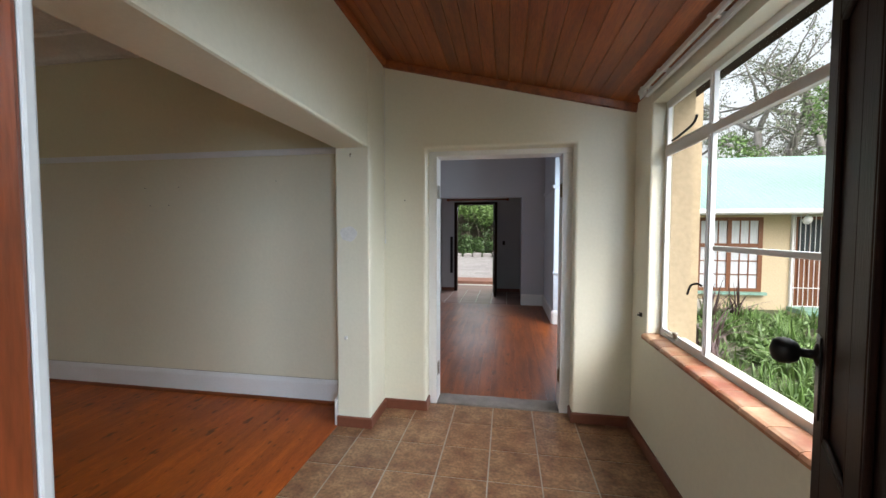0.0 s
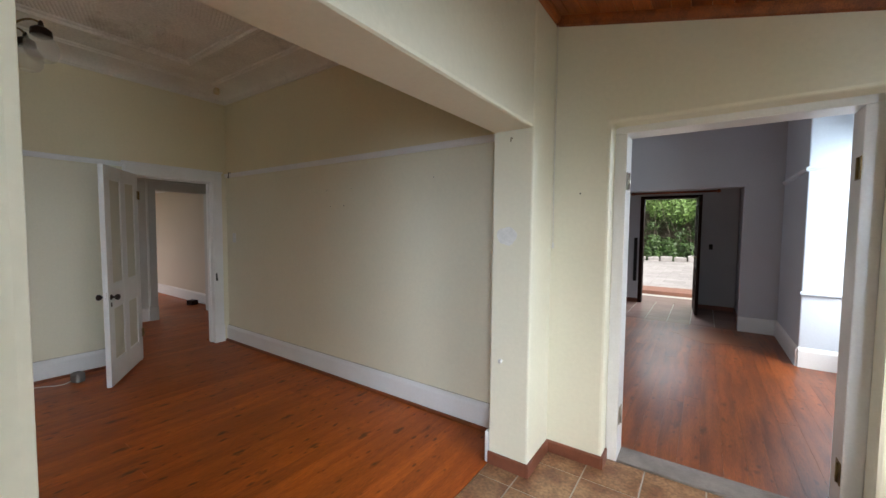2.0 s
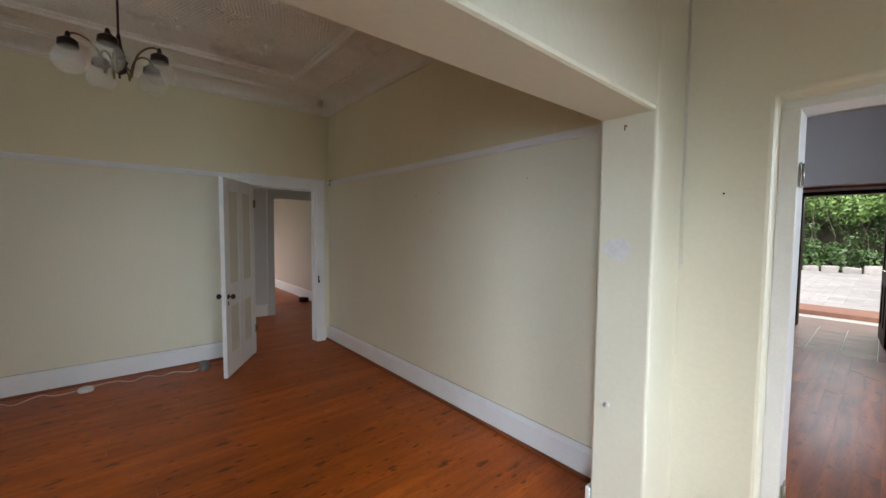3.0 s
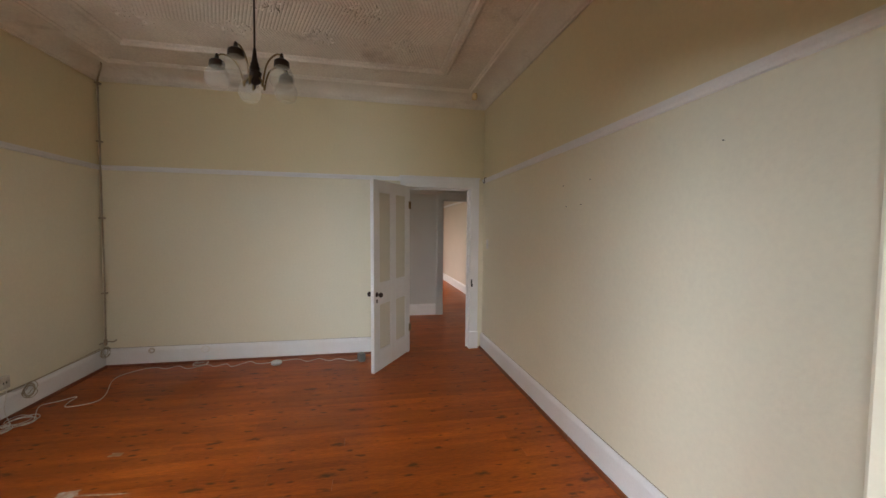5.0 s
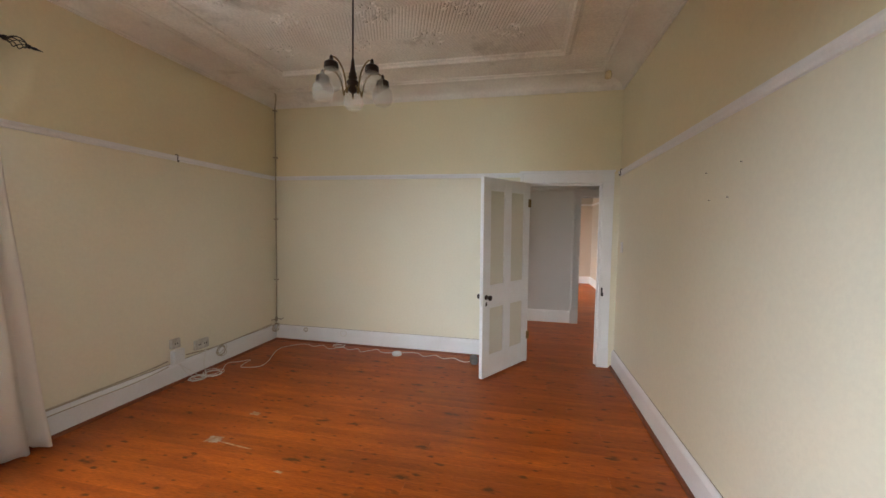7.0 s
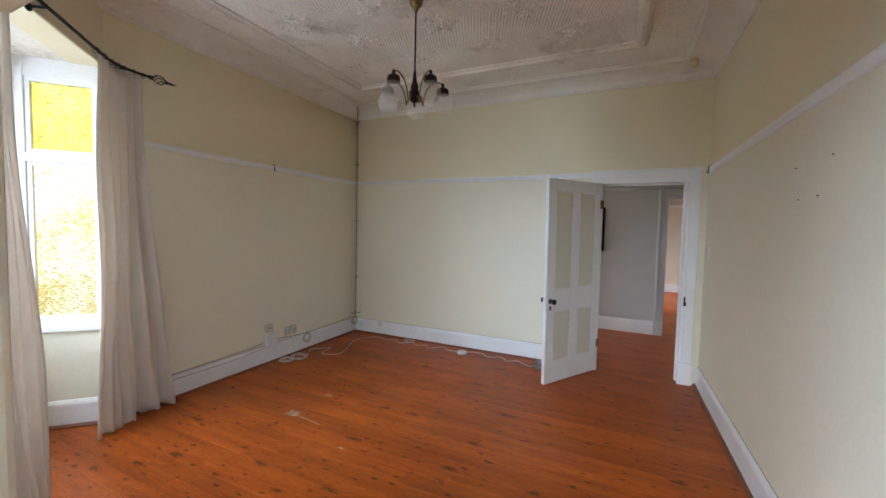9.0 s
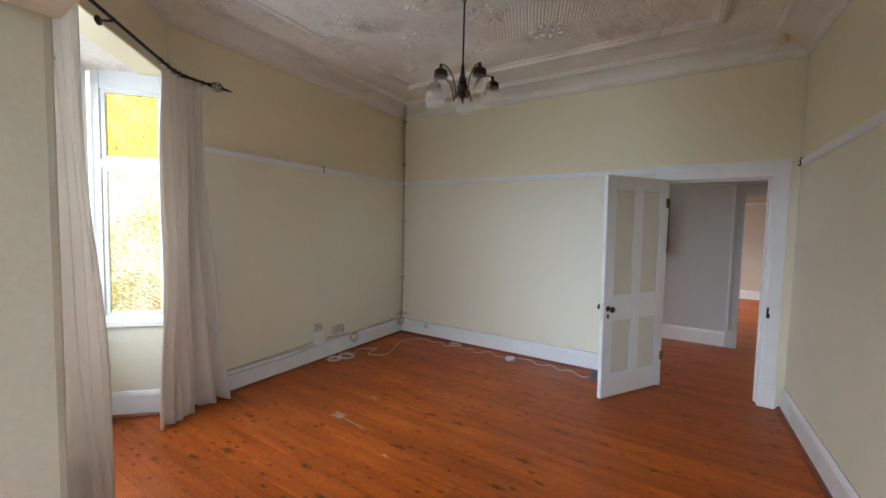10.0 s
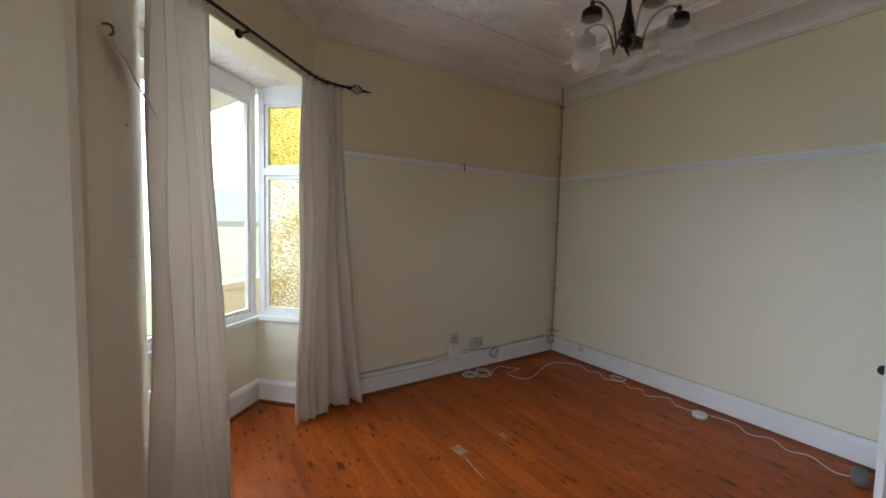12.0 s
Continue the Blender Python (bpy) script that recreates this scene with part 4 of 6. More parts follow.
def face_pose(p, q):
    """x along the face, y out of the house, z up."""
    d = math.atan2(q[1] - p[1], q[0] - p[0])
    return Matrix.Translation((p[0], p[1], 0)) @ Matrix(((math.cos(d), math.sin(d), 0, 0), (math.sin(d), -math.cos(d), 0, 0), (0, 0, 1, 0), (0, 0, 0, 1)))


def bay_face(name, p, q, posts, transom, glass_low, glass_high, label):
    """One side of the bay: posts, head, sill and panes, in world places."""
    w = thing(name, label, "window", kind="structure")
    m = face_pose(p, q)
    ln = (Vector(q) - Vector(p)).length
    bm = bmesh.new()
    for u0, u1 in posts:
        box(bm, u0, u1, 0.012, 0.075, 0.72, BAY_TOP + 0.01, m)
    for (_, u0), (u1, _) in zip(posts, posts[1:]):
        box(bm, u0, u1, 0.014, 0.073, 2.515, BAY_TOP + 0.01, m)
        box(bm, u0, u1, 0.014, 0.073, 0.72, 0.795, m)
        if transom:
            box(bm, u0, u1, 0.01, 0.07, 1.93, 1.99, m)
    part("window_frame", bm, WHITE, w, bevel=0.004)
    bm = bmesh.new()
    for (_, u0), (u1, _) in zip(posts, posts[1:]):
        rows = [(0.795, 1.93), (1.99, 2.515)] if transom else [(0.795, 2.515)]
        for z0, z1 in rows:
            for a in (u0, u1 - 0.028):
                box(bm, a, a + 0.028, 0.028, 0.06, z0, z1, m)
            for a in (z0, z1 - 0.028):
                box(bm, u0 + 0.028, u1 - 0.028, 0.028, 0.06, a, a + 0.028, m)
    part("sash", bm, WHITE, w, bevel=0.003)
    for (_, u0), (u1, _) in zip(posts, posts[1:]):
        rows = [(0.80, 1.925, glass_low), (1.995, 2.51, glass_high)] if transom else [(0.80, 2.51, glass_low)]
        for z0, z1, g in rows:
            bm = bmesh.new()
            box(bm, u0 + 0.01, u1 - 0.01, 0.042, 0.046, z0, z1, m)
            part("pane", bm, g, w).visible_shadow = False
    bm = bmesh.new()
    box(bm, 0.0, ln, -0.026, 0.012, 0.712, 0.752, m)
    part("sill", bm, WHITE, w, bevel=0.006)
    return w


LA = (Vector(BAY0) - Vector(CH0)).length
LB = (Vector(BAY1) - Vector(BAY0)).length
bay_face("window_2", CH0, BAY0, [(0.0, 0.06), (LA - 0.055, LA)], True, FROST, AMBER, "narrow bay window with amber rippled glass")
bay_face("window_3", BAY0, BAY1, [(0.0, 0.055), (LB / 2 - 0.04, LB / 2 + 0.04), (LB - 0.055, LB)], False, GLASS, GLASS, "wide clear front window of the bay")
bay_face("window_4", BAY1, CH1, [(0.0, 0.055), (LA - 0.17, LA)], True, FROST, AMBER, "narrow bay window with amber rippled glass")
dw = thing("window_5", "white framed window of the dining bay", "window", kind="structure")
bm = bmesh.new()
for y in (4.12, 5.2, 6.28):
    box(bm, 1.66, 1.71, y - 0.03, y + 0.03, 0.75, 2.45)
for z in (0.78, 1.9, 2.42):
    box(bm, 1.661, 1.709, 4.1, 6.3, z - 0.03, z + 0.03)
part("window_frame", bm, WHITE, dw)

# ---- curtain rod and curtains ----
ROD_Z = 2.655
rod_line = [(-2.32, -1.10, ROD_Z), (-2.20, -1.095, ROD_Z), (-2.08, -1.06, ROD_Z), (-1.95, -0.955, ROD_Z), (-1.5, -0.505, ROD_Z), (-1.16, -0.165, ROD_Z), (-1.09, -0.06, ROD_Z), (-1.075, 0.06, ROD_Z), (-1.075, 0.13, ROD_Z)]
rod = thing("curtain_rod", "black wrought iron bay curtain rod with cage finials", "curtain rod")
bm = bmesh.new()
tube(bm, smooth_line(rod_line, 5), 0.011)
part("rod", bm, IRON, rod, smooth=True)
for end, way in ((Vector(rod_line[0]), Vector((-1, -0.03, 0))), (Vector(rod_line[-1]), Vector((0, 1, 0)))):
    turn = Matrix.Translation(end) @ way.to_track_quat("Z", "Y").to_matrix().to_4x4()
    bm = bmesh.new()
    lathe(bm, [(0.011, -0.01), (0.017, 0.0), (0.017, 0.012), (0.008, 0.018)], turn, 12)
    lathe(bm, [(0.008, 0.112), (0.013, 0.118), (0.013, 0.128), (0.008, 0.134), (0.010, 0.15), (0.002, 0.20)], turn, 12)
    for k in range(6):
        pts = []
        for i in range(9):
            a = k * math.pi / 3 + i * 0.35
            r = 0.007 + 0.030 * math.sin(math.pi * i / 8)
            pts.append(turn @ Vector((r * math.cos(a), r * math.sin(a), 0.016 + 0.0124 * i)))
        tube(bm, pts, 0.003, 6)
    part("finial", bm, IRON, rod, smooth=True)
for bx, by, wx, wy in ((-2.13, -1.083, -2.13, YS), (-1.52, -0.525, -1.475, -0.585), (-1.075, 0.07, -1.01, 0.07)):
    bm = bmesh.new()
    tube(bm, [(wx, wy, ROD_Z - 0.015), (bx, by, ROD_Z - 0.015)], 0.007)
    lathe(bm, [(0.026, 0), (0.026, 0.006), (0.01, 0.01)], Matrix.Translation((wx, wy, ROD_Z - 0.015)) @ Vector((bx - wx, by - wy, 0)).to_track_quat("Z", "Y").to_matrix().to_4x4(), 14)
    lathe(bm, [(0.014, -0.01), (0.016, 0.0), (0.014, 0.01)], pose(bx, by, ROD_Z - 0.005), 10)
    part("bracket", bm, IRON, rod, smooth=True)


def curtain(name, top, bottom, folds, depth, seed, label, z0=0.025):
    """A gathered cloth that hangs from the line top to the line bottom."""
    rng = random.Random(seed)
    c = thing(name, label, "curtain", group="curtains of the bay")
    nu, nz = folds * 12, 40
    ph = [rng.uniform(0, 6.28) for _ in range(6)]
    amp = [rng.uniform(0.35, 1.5) for _ in range(folds + 2)]
    bm = bmesh.new()
    grid = []
    for j in range(nz + 1):
        v = j / nz
        row = []
        for i in range(nu + 1):
            u = i / nu
            pt = smooth_at(top, u).lerp(smooth_at(bottom, u), v ** 1.3)
            d = smooth_at(top, min(u + 0.05, 1)) - smooth_at(top, max(u - 0.05, 0))
            nrm = Vector((d.y, -d.x)).normalized()
            a = amp[int(u * folds)] * (1 - (u * folds) % 1) + amp[int(u * folds) + 1] * ((u * folds) % 1)
            drift = 0.35 * math.sin(2.2 * v + ph[1] + 5 * u) * v
            off = depth * a * (0.45 + 0.55 * v) * math.sin(2 * math.pi * ((u + 0.09 * math.sin(5.3 * u + ph[5]) * (0.3 + 0.7 * v)) * folds + drift)) + 0.012 * math.sin(9 * v + ph[2] + 7 * u)
            off += 0.16 * depth * math.sin(2 * math.pi * (u * folds * 1.7 + drift) + ph[3])
            z = 2.625 + (z0 - 2.625) * v + (0.012 * math.sin(2 * math.pi * u * folds + ph[4]) - 0.03 * u if v == 1 else 0)
            row.append(bm.verts.new((pt.x + nrm.x * off, pt.y + nrm.y * off, z)))
        grid.append(row)
    for j in range(nz):
        for i in range(nu):
            bm.faces.new((grid[j][i], grid[j][i + 1], grid[j + 1][i + 1], grid[j + 1][i]))
    cloth = part("cloth", bm, LINEN, c, smooth=True)
    so = cloth.modifiers.new("thick", "SOLIDIFY")
    so.thickness = 0.003
    for k in range(folds + 1):
        p = smooth_at(top, k / folds)
        bm = bmesh.new()
        d = smooth_at(top, min(k / folds + 0.05, 1)) - smooth_at(top, max(k / folds - 0.05, 0))
        a0 = math.atan2(d.y, d.x)
        ring = []
        for i in range(13):
            a = 2 * math.pi * i / 12
            ring.append((p.x - math.sin(a0) * 0.019 * math.cos(a), p.y + math.cos(a0) * 0.019 * math.cos(a), ROD_Z - 0.007 + 0.019 * math.sin(a)))
        tube(bm, ring, 0.0025, 6)
        part("ring", bm, IRON, c, "black curtain ring")
    return c


def smooth_at(line, u):
    f = u * (len(line) - 1)
    i = min(int(f), len(line) - 2)
    return Vector(line[i]).lerp(Vector(line[i + 1]), f - i)


curtain("curtain", [(-1.90, -0.905), (-2.04, -1.03), (-2.14, -1.08), (-2.27, -1.095)], [(-1.86, -0.90), (-2.03, -1.0), (-2.2, -1.07), (-2.44, -1.08)], 6, 0.038, 3, "long white linen curtain drawn beside the bay")
curtain("curtain", [(-1.31, -0.315), (-1.22, -0.225), (-1.14, -0.14), (-1.085, -0.045)], [(-1.40, -0.23), (-1.27, -0.15), (-1.17, -0.085), (-1.075, -0.01)], 5, 0.03, 5, "long white linen curtain drawn beside the bay")
strap = thing("curtain_tieback", "pale cloth curtain tieback hanging from a hook", "tieback")
bm = bmesh.new()
pts = smooth_line([(-1.038, 0.45, 2.085), (-1.045, 0.36, 2.085), (-1.055, 0.22, 2.075), (-1.072, 0.1, 2.04), (-1.10, -0.02, 2.0)], 5)
for a, b in zip(pts, pts[1:]):
    lo = [bm.verts.new((p.x + dx, p.y, p.z + dz)) for p in (a, b) for dx, dz in ((-0.024, -0.024), (0.0, 0.03), (0.004, 0.03), (-0.02, -0.024))]
    for i in range(4):
        bm.faces.new((lo[i], lo[(i + 1) % 4], lo[4 + (i + 1) % 4], lo[4 + i]))
part("strap", bm, LINEN, strap)
bm = bmesh.new()
tube(bm, smooth_line([(-1.018, 0.45, 2.135), (-1.043, 0.45, 2.137), (-1.048, 0.45, 2.115), (-1.038, 0.45, 2.105)], 4), 0.004)
part("hook", bm, BRASS, strap, "brass cup hook")

# ---- ceiling lamp ----
lamp = thing("chandelier", "dark bronze five-arm lamp with clear cut-glass shades", "chandelier", pose(-2.945, 0.92, 0))
bm = bmesh.new()
lathe(bm, [(0.010, 3.045), (0.014, 3.052), (0.022, 3.07), (0.040, 3.09), (0.046, 3.105), (0.044, 3.12), (0.058, 3.14), (0.062, CEIL)], steps=20)
part("ceiling_rose", bm, BRASS, lamp, "brass ceiling rose", True)
bm = bmesh.new()
tube(bm, [(0, 0, 2.63), (0, 0, 3.06)], 0.006, 10)
part("stem", bm, BRONZE, lamp, smooth=True)
bm = bmesh.new()
lathe(bm, [(0.003, 2.388), (0.006, 2.395), (0.005, 2.408), (0.012, 2.415), (0.028, 2.424), (0.036, 2.434), (0.036, 2.476), (0.040, 2.482), (0.040, 2.490), (0.032, 2.496), (0.027, 2.508), (0.030, 2.516), (0.030, 2.522), (0.024, 2.530), (0.026, 2.540), (0.020, 2.552), (0.014, 2.585), (0.010, 2.625), (0.0075, 2.64)], steps=20)
part("hub", bm, BRONZE, lamp, smooth=True)
for k in range(5):
    a = math.radians(72 * k + 59.5)
    c, s = math.cos(a), math.sin(a)
    at = lambda r, z: (c * r, s * r, z)
    bm = bmesh.new()
    tube(bm, smooth_line([at(0.036, 2.455), at(0.056, 2.428), at(0.060, 2.400), at(0.066, 2.428), at(0.076, 2.475), at(0.098, 2.53), at(0.135, 2.565), at(0.175, 2.578), at(0.203, 2.568), at(0.21, 2.55)], 4), 0.0055, 8)
    arm = part("arm", bm, BRASS, lamp, "curved brass arm", True)
    bm = bmesh.new()
    lathe(bm, [(0.006, 2.578), (0.010, 2.57), (0.013, 2.55), (0.028, 2.541), (0.042, 2.531), (0.044, 2.519), (0.042, 2.515), (0.045, 2.511), (0.045, 2.499), (0.041, 2.495)][::-1], pose(c * 0.21, s * 0.21, 0), 18)
    part("cap", bm, BRONZE, arm, "dark bronze shade cap", True)
    bm = bmesh.new()
    prof = [(0.039, 2.503), (0.052, 2.488), (0.067, 2.462), (0.073, 2.432), (0.070, 2.404), (0.058, 2.380), (0.040, 2.367)]
    inner = [(r - 0.003, z) for r, z in prof[::-1]]
    lathe(bm, prof + inner, pose(c * 0.21, s * 0.21, 0), 24)
    part("shade", bm, LAMP_GLASS, arm, "clear cut-glass shade", True)

# ---- small things of the front room ----
det = thing("alarm_sensor", "yellowed plastic alarm sensor under the cornice", "sensor", pose(-4.735, 2.86, 3.116))
bm = bmesh.new()
box(bm, -0.06, 0.05, -0.05, 0.06, 0.035, 0.05)
part("mount", bm, OLD_PLASTIC, det, bevel=0.006)
bm = bmesh.new()
lathe(bm, [(0.012, -0.055), (0.03, -0.05), (0.035, -0.02), (0.03, 0.01), (0.018, 0.036)], pose(0, 0, 0, 0, 14, 0), 16)
part("head", bm, OLD_PLASTIC, det, smooth=True)
sw = thing("light_switch", "white plastic light switch on the cream wall", "switch", pose(-4.81, YN, 1.35))
bm = bmesh.new()
box(bm, -0.035, 0.035, -0.009, 0, -0.058, 0.058)
part("plate", bm, PLASTIC, sw, bevel=0.003)
bm = bmesh.new()
box(bm, -0.008, 0.008, -0.014, -0.009, -0.014, 0.014)
part("rocker", bm, PLASTIC, sw, bevel=0.002)
for k, (x, z) in enumerate(((-2.626, 1.863), (-2.98, 1.858), (-2.734, 1.703), (-2.93, 1.70), (-1.668, 1.90))):
    nail = thing("nail", "small dark nail in the cream wall", "nail", pose(x, YN, z), "nails in the wall")
    bm = bmesh.new()
    lathe(bm, [(0.0012, 0), (0.0012, 0.006), (0.0034, 0.007), (0.003, 0.009)], pose(0, 0, 0, 90, 0, 0), 8)
    part("shank", bm, IRON, nail)
for x, y, ang in ((-3.537, YS, 0), (-4.87, YN, 180)):
    hk = thing("picture_hook", "dark metal hook on the picture rail", "hook", pose(x, y, 2.12, 0, 0, ang), "picture rail hooks")
    bm = bmesh.new()
    tube(bm, smooth_line([(0, 0.004, 0.05), (0, 0.032, 0.05), (0, 0.033, 0.02), (0, 0.03, -0.005), (0, 0.04, -0.012), (0, 0.045, 0.0)], 4), 0.0045)
    part("hook", bm, IRON, hk)
for y, z in ((0.146, 1.412), (0.184, 1.896)):
    nail = thing("nail", "small dark nail in the cream wall", "nail", pose(-1.06 + (y + 0.17) * 0.0597, y, z), "nails in the wall")
    bm = bmesh.new()
    lathe(bm, [(0.0015, 0), (0.0015, 0.006), (0.004, 0.007), (0.0035, 0.009)], pose(0, 0, 0, 0, -90, 0), 8)
    part("shank", bm, IRON, nail)
pipe = thing("conduit_pipe", "brownish painted conduit pipe up the room corner", "pipe")
bm = bmesh.new()
tube(bm, smooth_line([(XW + 0.035, YS + 0.03, 0.24), (XW + 0.03, YS + 0.035, 0.9), (XW + 0.026, YS + 0.03, 1.5), (XW + 0.022, YS + 0.028, 2.2), (XW + 0.024, YS + 0.026, 2.95), (XW + 0.03, YS + 0.03, 3.03), (XW + 0.10, YS + 0.09, 3.085), (XW + 0.19, YS + 0.16, 3.12), (XW + 0.28, YS + 0.21, 3.145)], 5), 0.008)
PIPE = material("grimy_painted_pipe", (0.48, 0.42, 0.31), 0.6, (0.28, 0.22, 0.15), 9.0, 0.7, 0.2, 60.0)
part("pipe", bm, PIPE, pipe, smooth=True)
bm = bmesh.new()
tube(bm, smooth_line([(XW + 0.13, YS + 0.03, 0.285), (XW + 0.05, YS + 0.03, 0.28), (XW + 0.035, YS + 0.05, 0.285), (XW + 0.03, YS + 0.10, 0.28), (XW + 0.03, YS + 0.13, 0.30)], 4), 0.007)
lathe(bm, [(0.014, 0), (0.016, 0.01), (0.016, 0.05), (0.012, 0.06)], pose(XW + 0.035, YS + 0.03, 0.25), 10)
part("branch", bm, PIPE, pipe, smooth=True)
for z in (0.8, 1.6, 2.4, 3.0):
    bm = bmesh.new()
    box(bm, XW + 0.001, XW + 0.05, YS + 0.008, YS + 0.05, z, z + 0.014)
    part("clip", bm, PIPE, pipe, bevel=0.002)
for x, z, wd, ht in ((-3.475, 0.39, 0.095, 0.09), (-3.775, 0.30, 0.16, 0.10)):
    so = thing("wall_socket", "old white surface-mounted wall socket above the skirting", "socket", pose(x, YS, z), "sockets on the wall")
    bm = bmesh.new()
    box(bm, -wd / 2, wd / 2, 0, 0.035, -ht / 2, ht / 2)
    part("box", bm, GRIMY_PLASTIC, so, bevel=0.006)
    for dx in ((-0.012, 0.012) if wd < 0.1 else (-0.045, -0.02, 0.025, 0.045)):
        bm = bmesh.new()
        box(bm, dx - 0.004, dx + 0.004, 0.0345, 0.0365, -0.008, 0.008)
        part("hole", bm, IRON, so, "dark plug hole")
plug = thing("plug_adapter", "white plug adapter hanging under a socket", "plug", pose(-3.475, YS + 0.022, 0.265))
bm = bmesh.new()
box(bm, -0.06, 0.06, 0.0, 0.05, -0.06, 0.07)
part("body", bm, PLASTIC, plug, bevel=0.01)
bm = bmesh.new()
lathe(bm, [(0.012, 0), (0.014, 0.02), (0.009, 0.035)], pose(0.01, 0.022, 0.045), 12)
part("cap", bm, PLASTIC, plug)
wire = thing("skirting_cable", "grey cable clipped along the skirting top", "cable")
bm = bmesh.new()
tube(bm, smooth_line([(-2.1, YS + 0.012, 0.212), (-2.6, YS + 0.013, 0.215), (-3.2, YS + 0.012, 0.225), (-3.40, YS + 0.014, 0.24)], 5), 0.006)
tube(bm, smooth_line([(-2.1, YS + 0.024, 0.165), (-2.6, YS + 0.024, 0.168), (-3.1, YS + 0.024, 0.166), (-3.40, YS + 0.024, 0.19)], 5), 0.004)
tube(bm, smooth_line([(-3.6, YS + 0.012, 0.24), (-4.0, YS + 0.012, 0.207), (-4.5, YS + 0.013, 0.215), (-4.9, YS + 0.012, 0.225)], 5), 0.006)
part("cable", bm, PIPE, wire)


def coil(name, label, x, y, z, rx, rz, radius, turns, mat, seed):
    """Loose loops of thin cable, each a little off the others."""
    rng = random.Random(seed)
    c = thing(name, label, "cable", pose(x, y, z, rx, 0, rz), "coiled cables")
    pts = []
    ex, ey, rr = 0.0, 0.0, radius
    for i in range(turns * 12):
        a = 2 * math.pi * i / 12
        if i % 6 == 0:
            ex, ey, rr = rng.uniform(-0.22, 0.22) * radius, rng.uniform(-0.22, 0.22) * radius, radius * rng.uniform(0.75, 1.1)
        pts.append((ex + rr * math.cos(a), ey + rr * 0.92 * math.sin(a), 0.003 + 0.0045 * (i // 12) + rng.uniform(0, 0.002)))
    bm = bmesh.new()
    tube(bm, smooth_line(pts, 2), 0.0026, 6)
    part("loop", bm, mat, c, smooth=True)
    return c


CABLE = material("white_cable", (0.74, 0.71, 0.65), 0.5, None, 12.0, 0.4, 0.02, 60.0)
coil("cable_coil", "coiled pale cable hanging on the skirting", -4.01, YS + 0.026, 0.16, -90, 0, 0.06, 6, PIPE, 1)
coil("cable_coil", "coiled pale cable hanging in the room corner", -4.94, YS + 0.028, 0.18, -90, -10, 0.055, 6, PIPE, 2)
coil("cable_coil", "small coil of grey cable on the skirting", XW + 0.026, -0.70, 0.165, 90, 90, 0.028, 3, PIPE, 3)
coil("cable_coil", "loop of white cable hanging over the skirting", XW + 0.03, -0.165, 0.155, 90, 90, 0.05, 2, CABLE, 4)
coil("cable_coil", "white cable coiled on the floorboards", -4.90, -0.20, 0.003, 0, 0, 0.07, 3, CABLE, 5)
coil("cable_coil", "tangled white cable on the floor under the sockets", -3.76, -1.0, 0.003, 0, 30, 0.085, 4, CABLE, 6)
coil("cable_coil", "tangled white cable on the floor under the sockets", -3.62, -1.04, 0.003, 0, 10, 0.075, 4, CABLE, 7)
cab = thing("floor_cable", "white telephone cable lying across the floorboards", "cable")
rng = random.Random(4)
pts = [(-3.80, -0.94, 0.004), (-4.04, -1.08, 0.004), (-4.12, -1.0, 0.004), (-4.2, -0.915, 0.004), (-4.08, -0.9, 0.004), (-3.985, -0.85, 0.004), (-4.05, -0.69, 0.004), (-4.21, -0.70, 0.004), (-4.49, -0.82, 0.004), (-4.62, -0.85, 0.004), (-4.71, -0.835, 0.004), (-4.85, -0.72, 0.004)]
y = -0.70
while y < 1.50:
    y += rng.uniform(0.08, 0.15)
    if y < 0.5 or y > 0.74:
        pts.append((-4.845 + 0.05 * max(0.0, y - 0.7) + rng.uniform(0.02, 0.075) * (1 if len(pts) % 2 else -1), y, 0.004))
bm = bmesh.new()
tube(bm, smooth_line(pts, 6), 0.0032, 6)
part("cable", bm, CABLE, cab, smooth=True)
drop = thing("hanging_cable", "thin white cords hanging from the sockets to the floor", "cable")
for x0, z0, x1, sag in ((-3.45, 0.21, -3.66, 0.05), (-3.49, 0.21, -3.60, 0.09), (-3.80, 0.26, -3.72, 0.06), (-3.74, 0.25, -3.99, 0.03)):
    bm = bmesh.new()
    zf = 0.22 if x1 < -3.9 else 0.006
    tube(bm, smooth_line([(x0, YS + 0.05, z0), (x0 * 0.7 + x1 * 0.3, YS + 0.062, z0 - sag), (x0 * 0.3 + x1 * 0.7, YS + 0.075, 0.5 * (z0 - sag) + 0.5 * zf), (x1, YS + (0.03 if zf > 0.1 else 0.13), zf)], 5), 0.0025, 6)
    part("cord", bm, CABLE, drop, smooth=True)
puck = thing("extension_reel", "flat white round cable reel on the floor", "cable reel", pose(-4.78, 0.62, 0.002))
bm = bmesh.new()
lathe(bm, [(0.052, 0), (0.056, 0.004), (0.056, 0.028), (0.05, 0.033), (0.036, 0.034), (0.034, 0.027), (0.012, 0.027)], None, 24)
part("reel", bm, PLASTIC, puck, smooth=True)
stop = thing("doorstop", "grey stone block doorstop beside the open door", "doorstop", pose(-4.72, 1.55, 0, 0, 0, 20))
bm = bmesh.new()
box(bm, -0.05, 0.05, -0.04, 0.04, 0, 0.10)
o = part("stone", bm, GREY_RUBBER, stop, bevel=0.022)
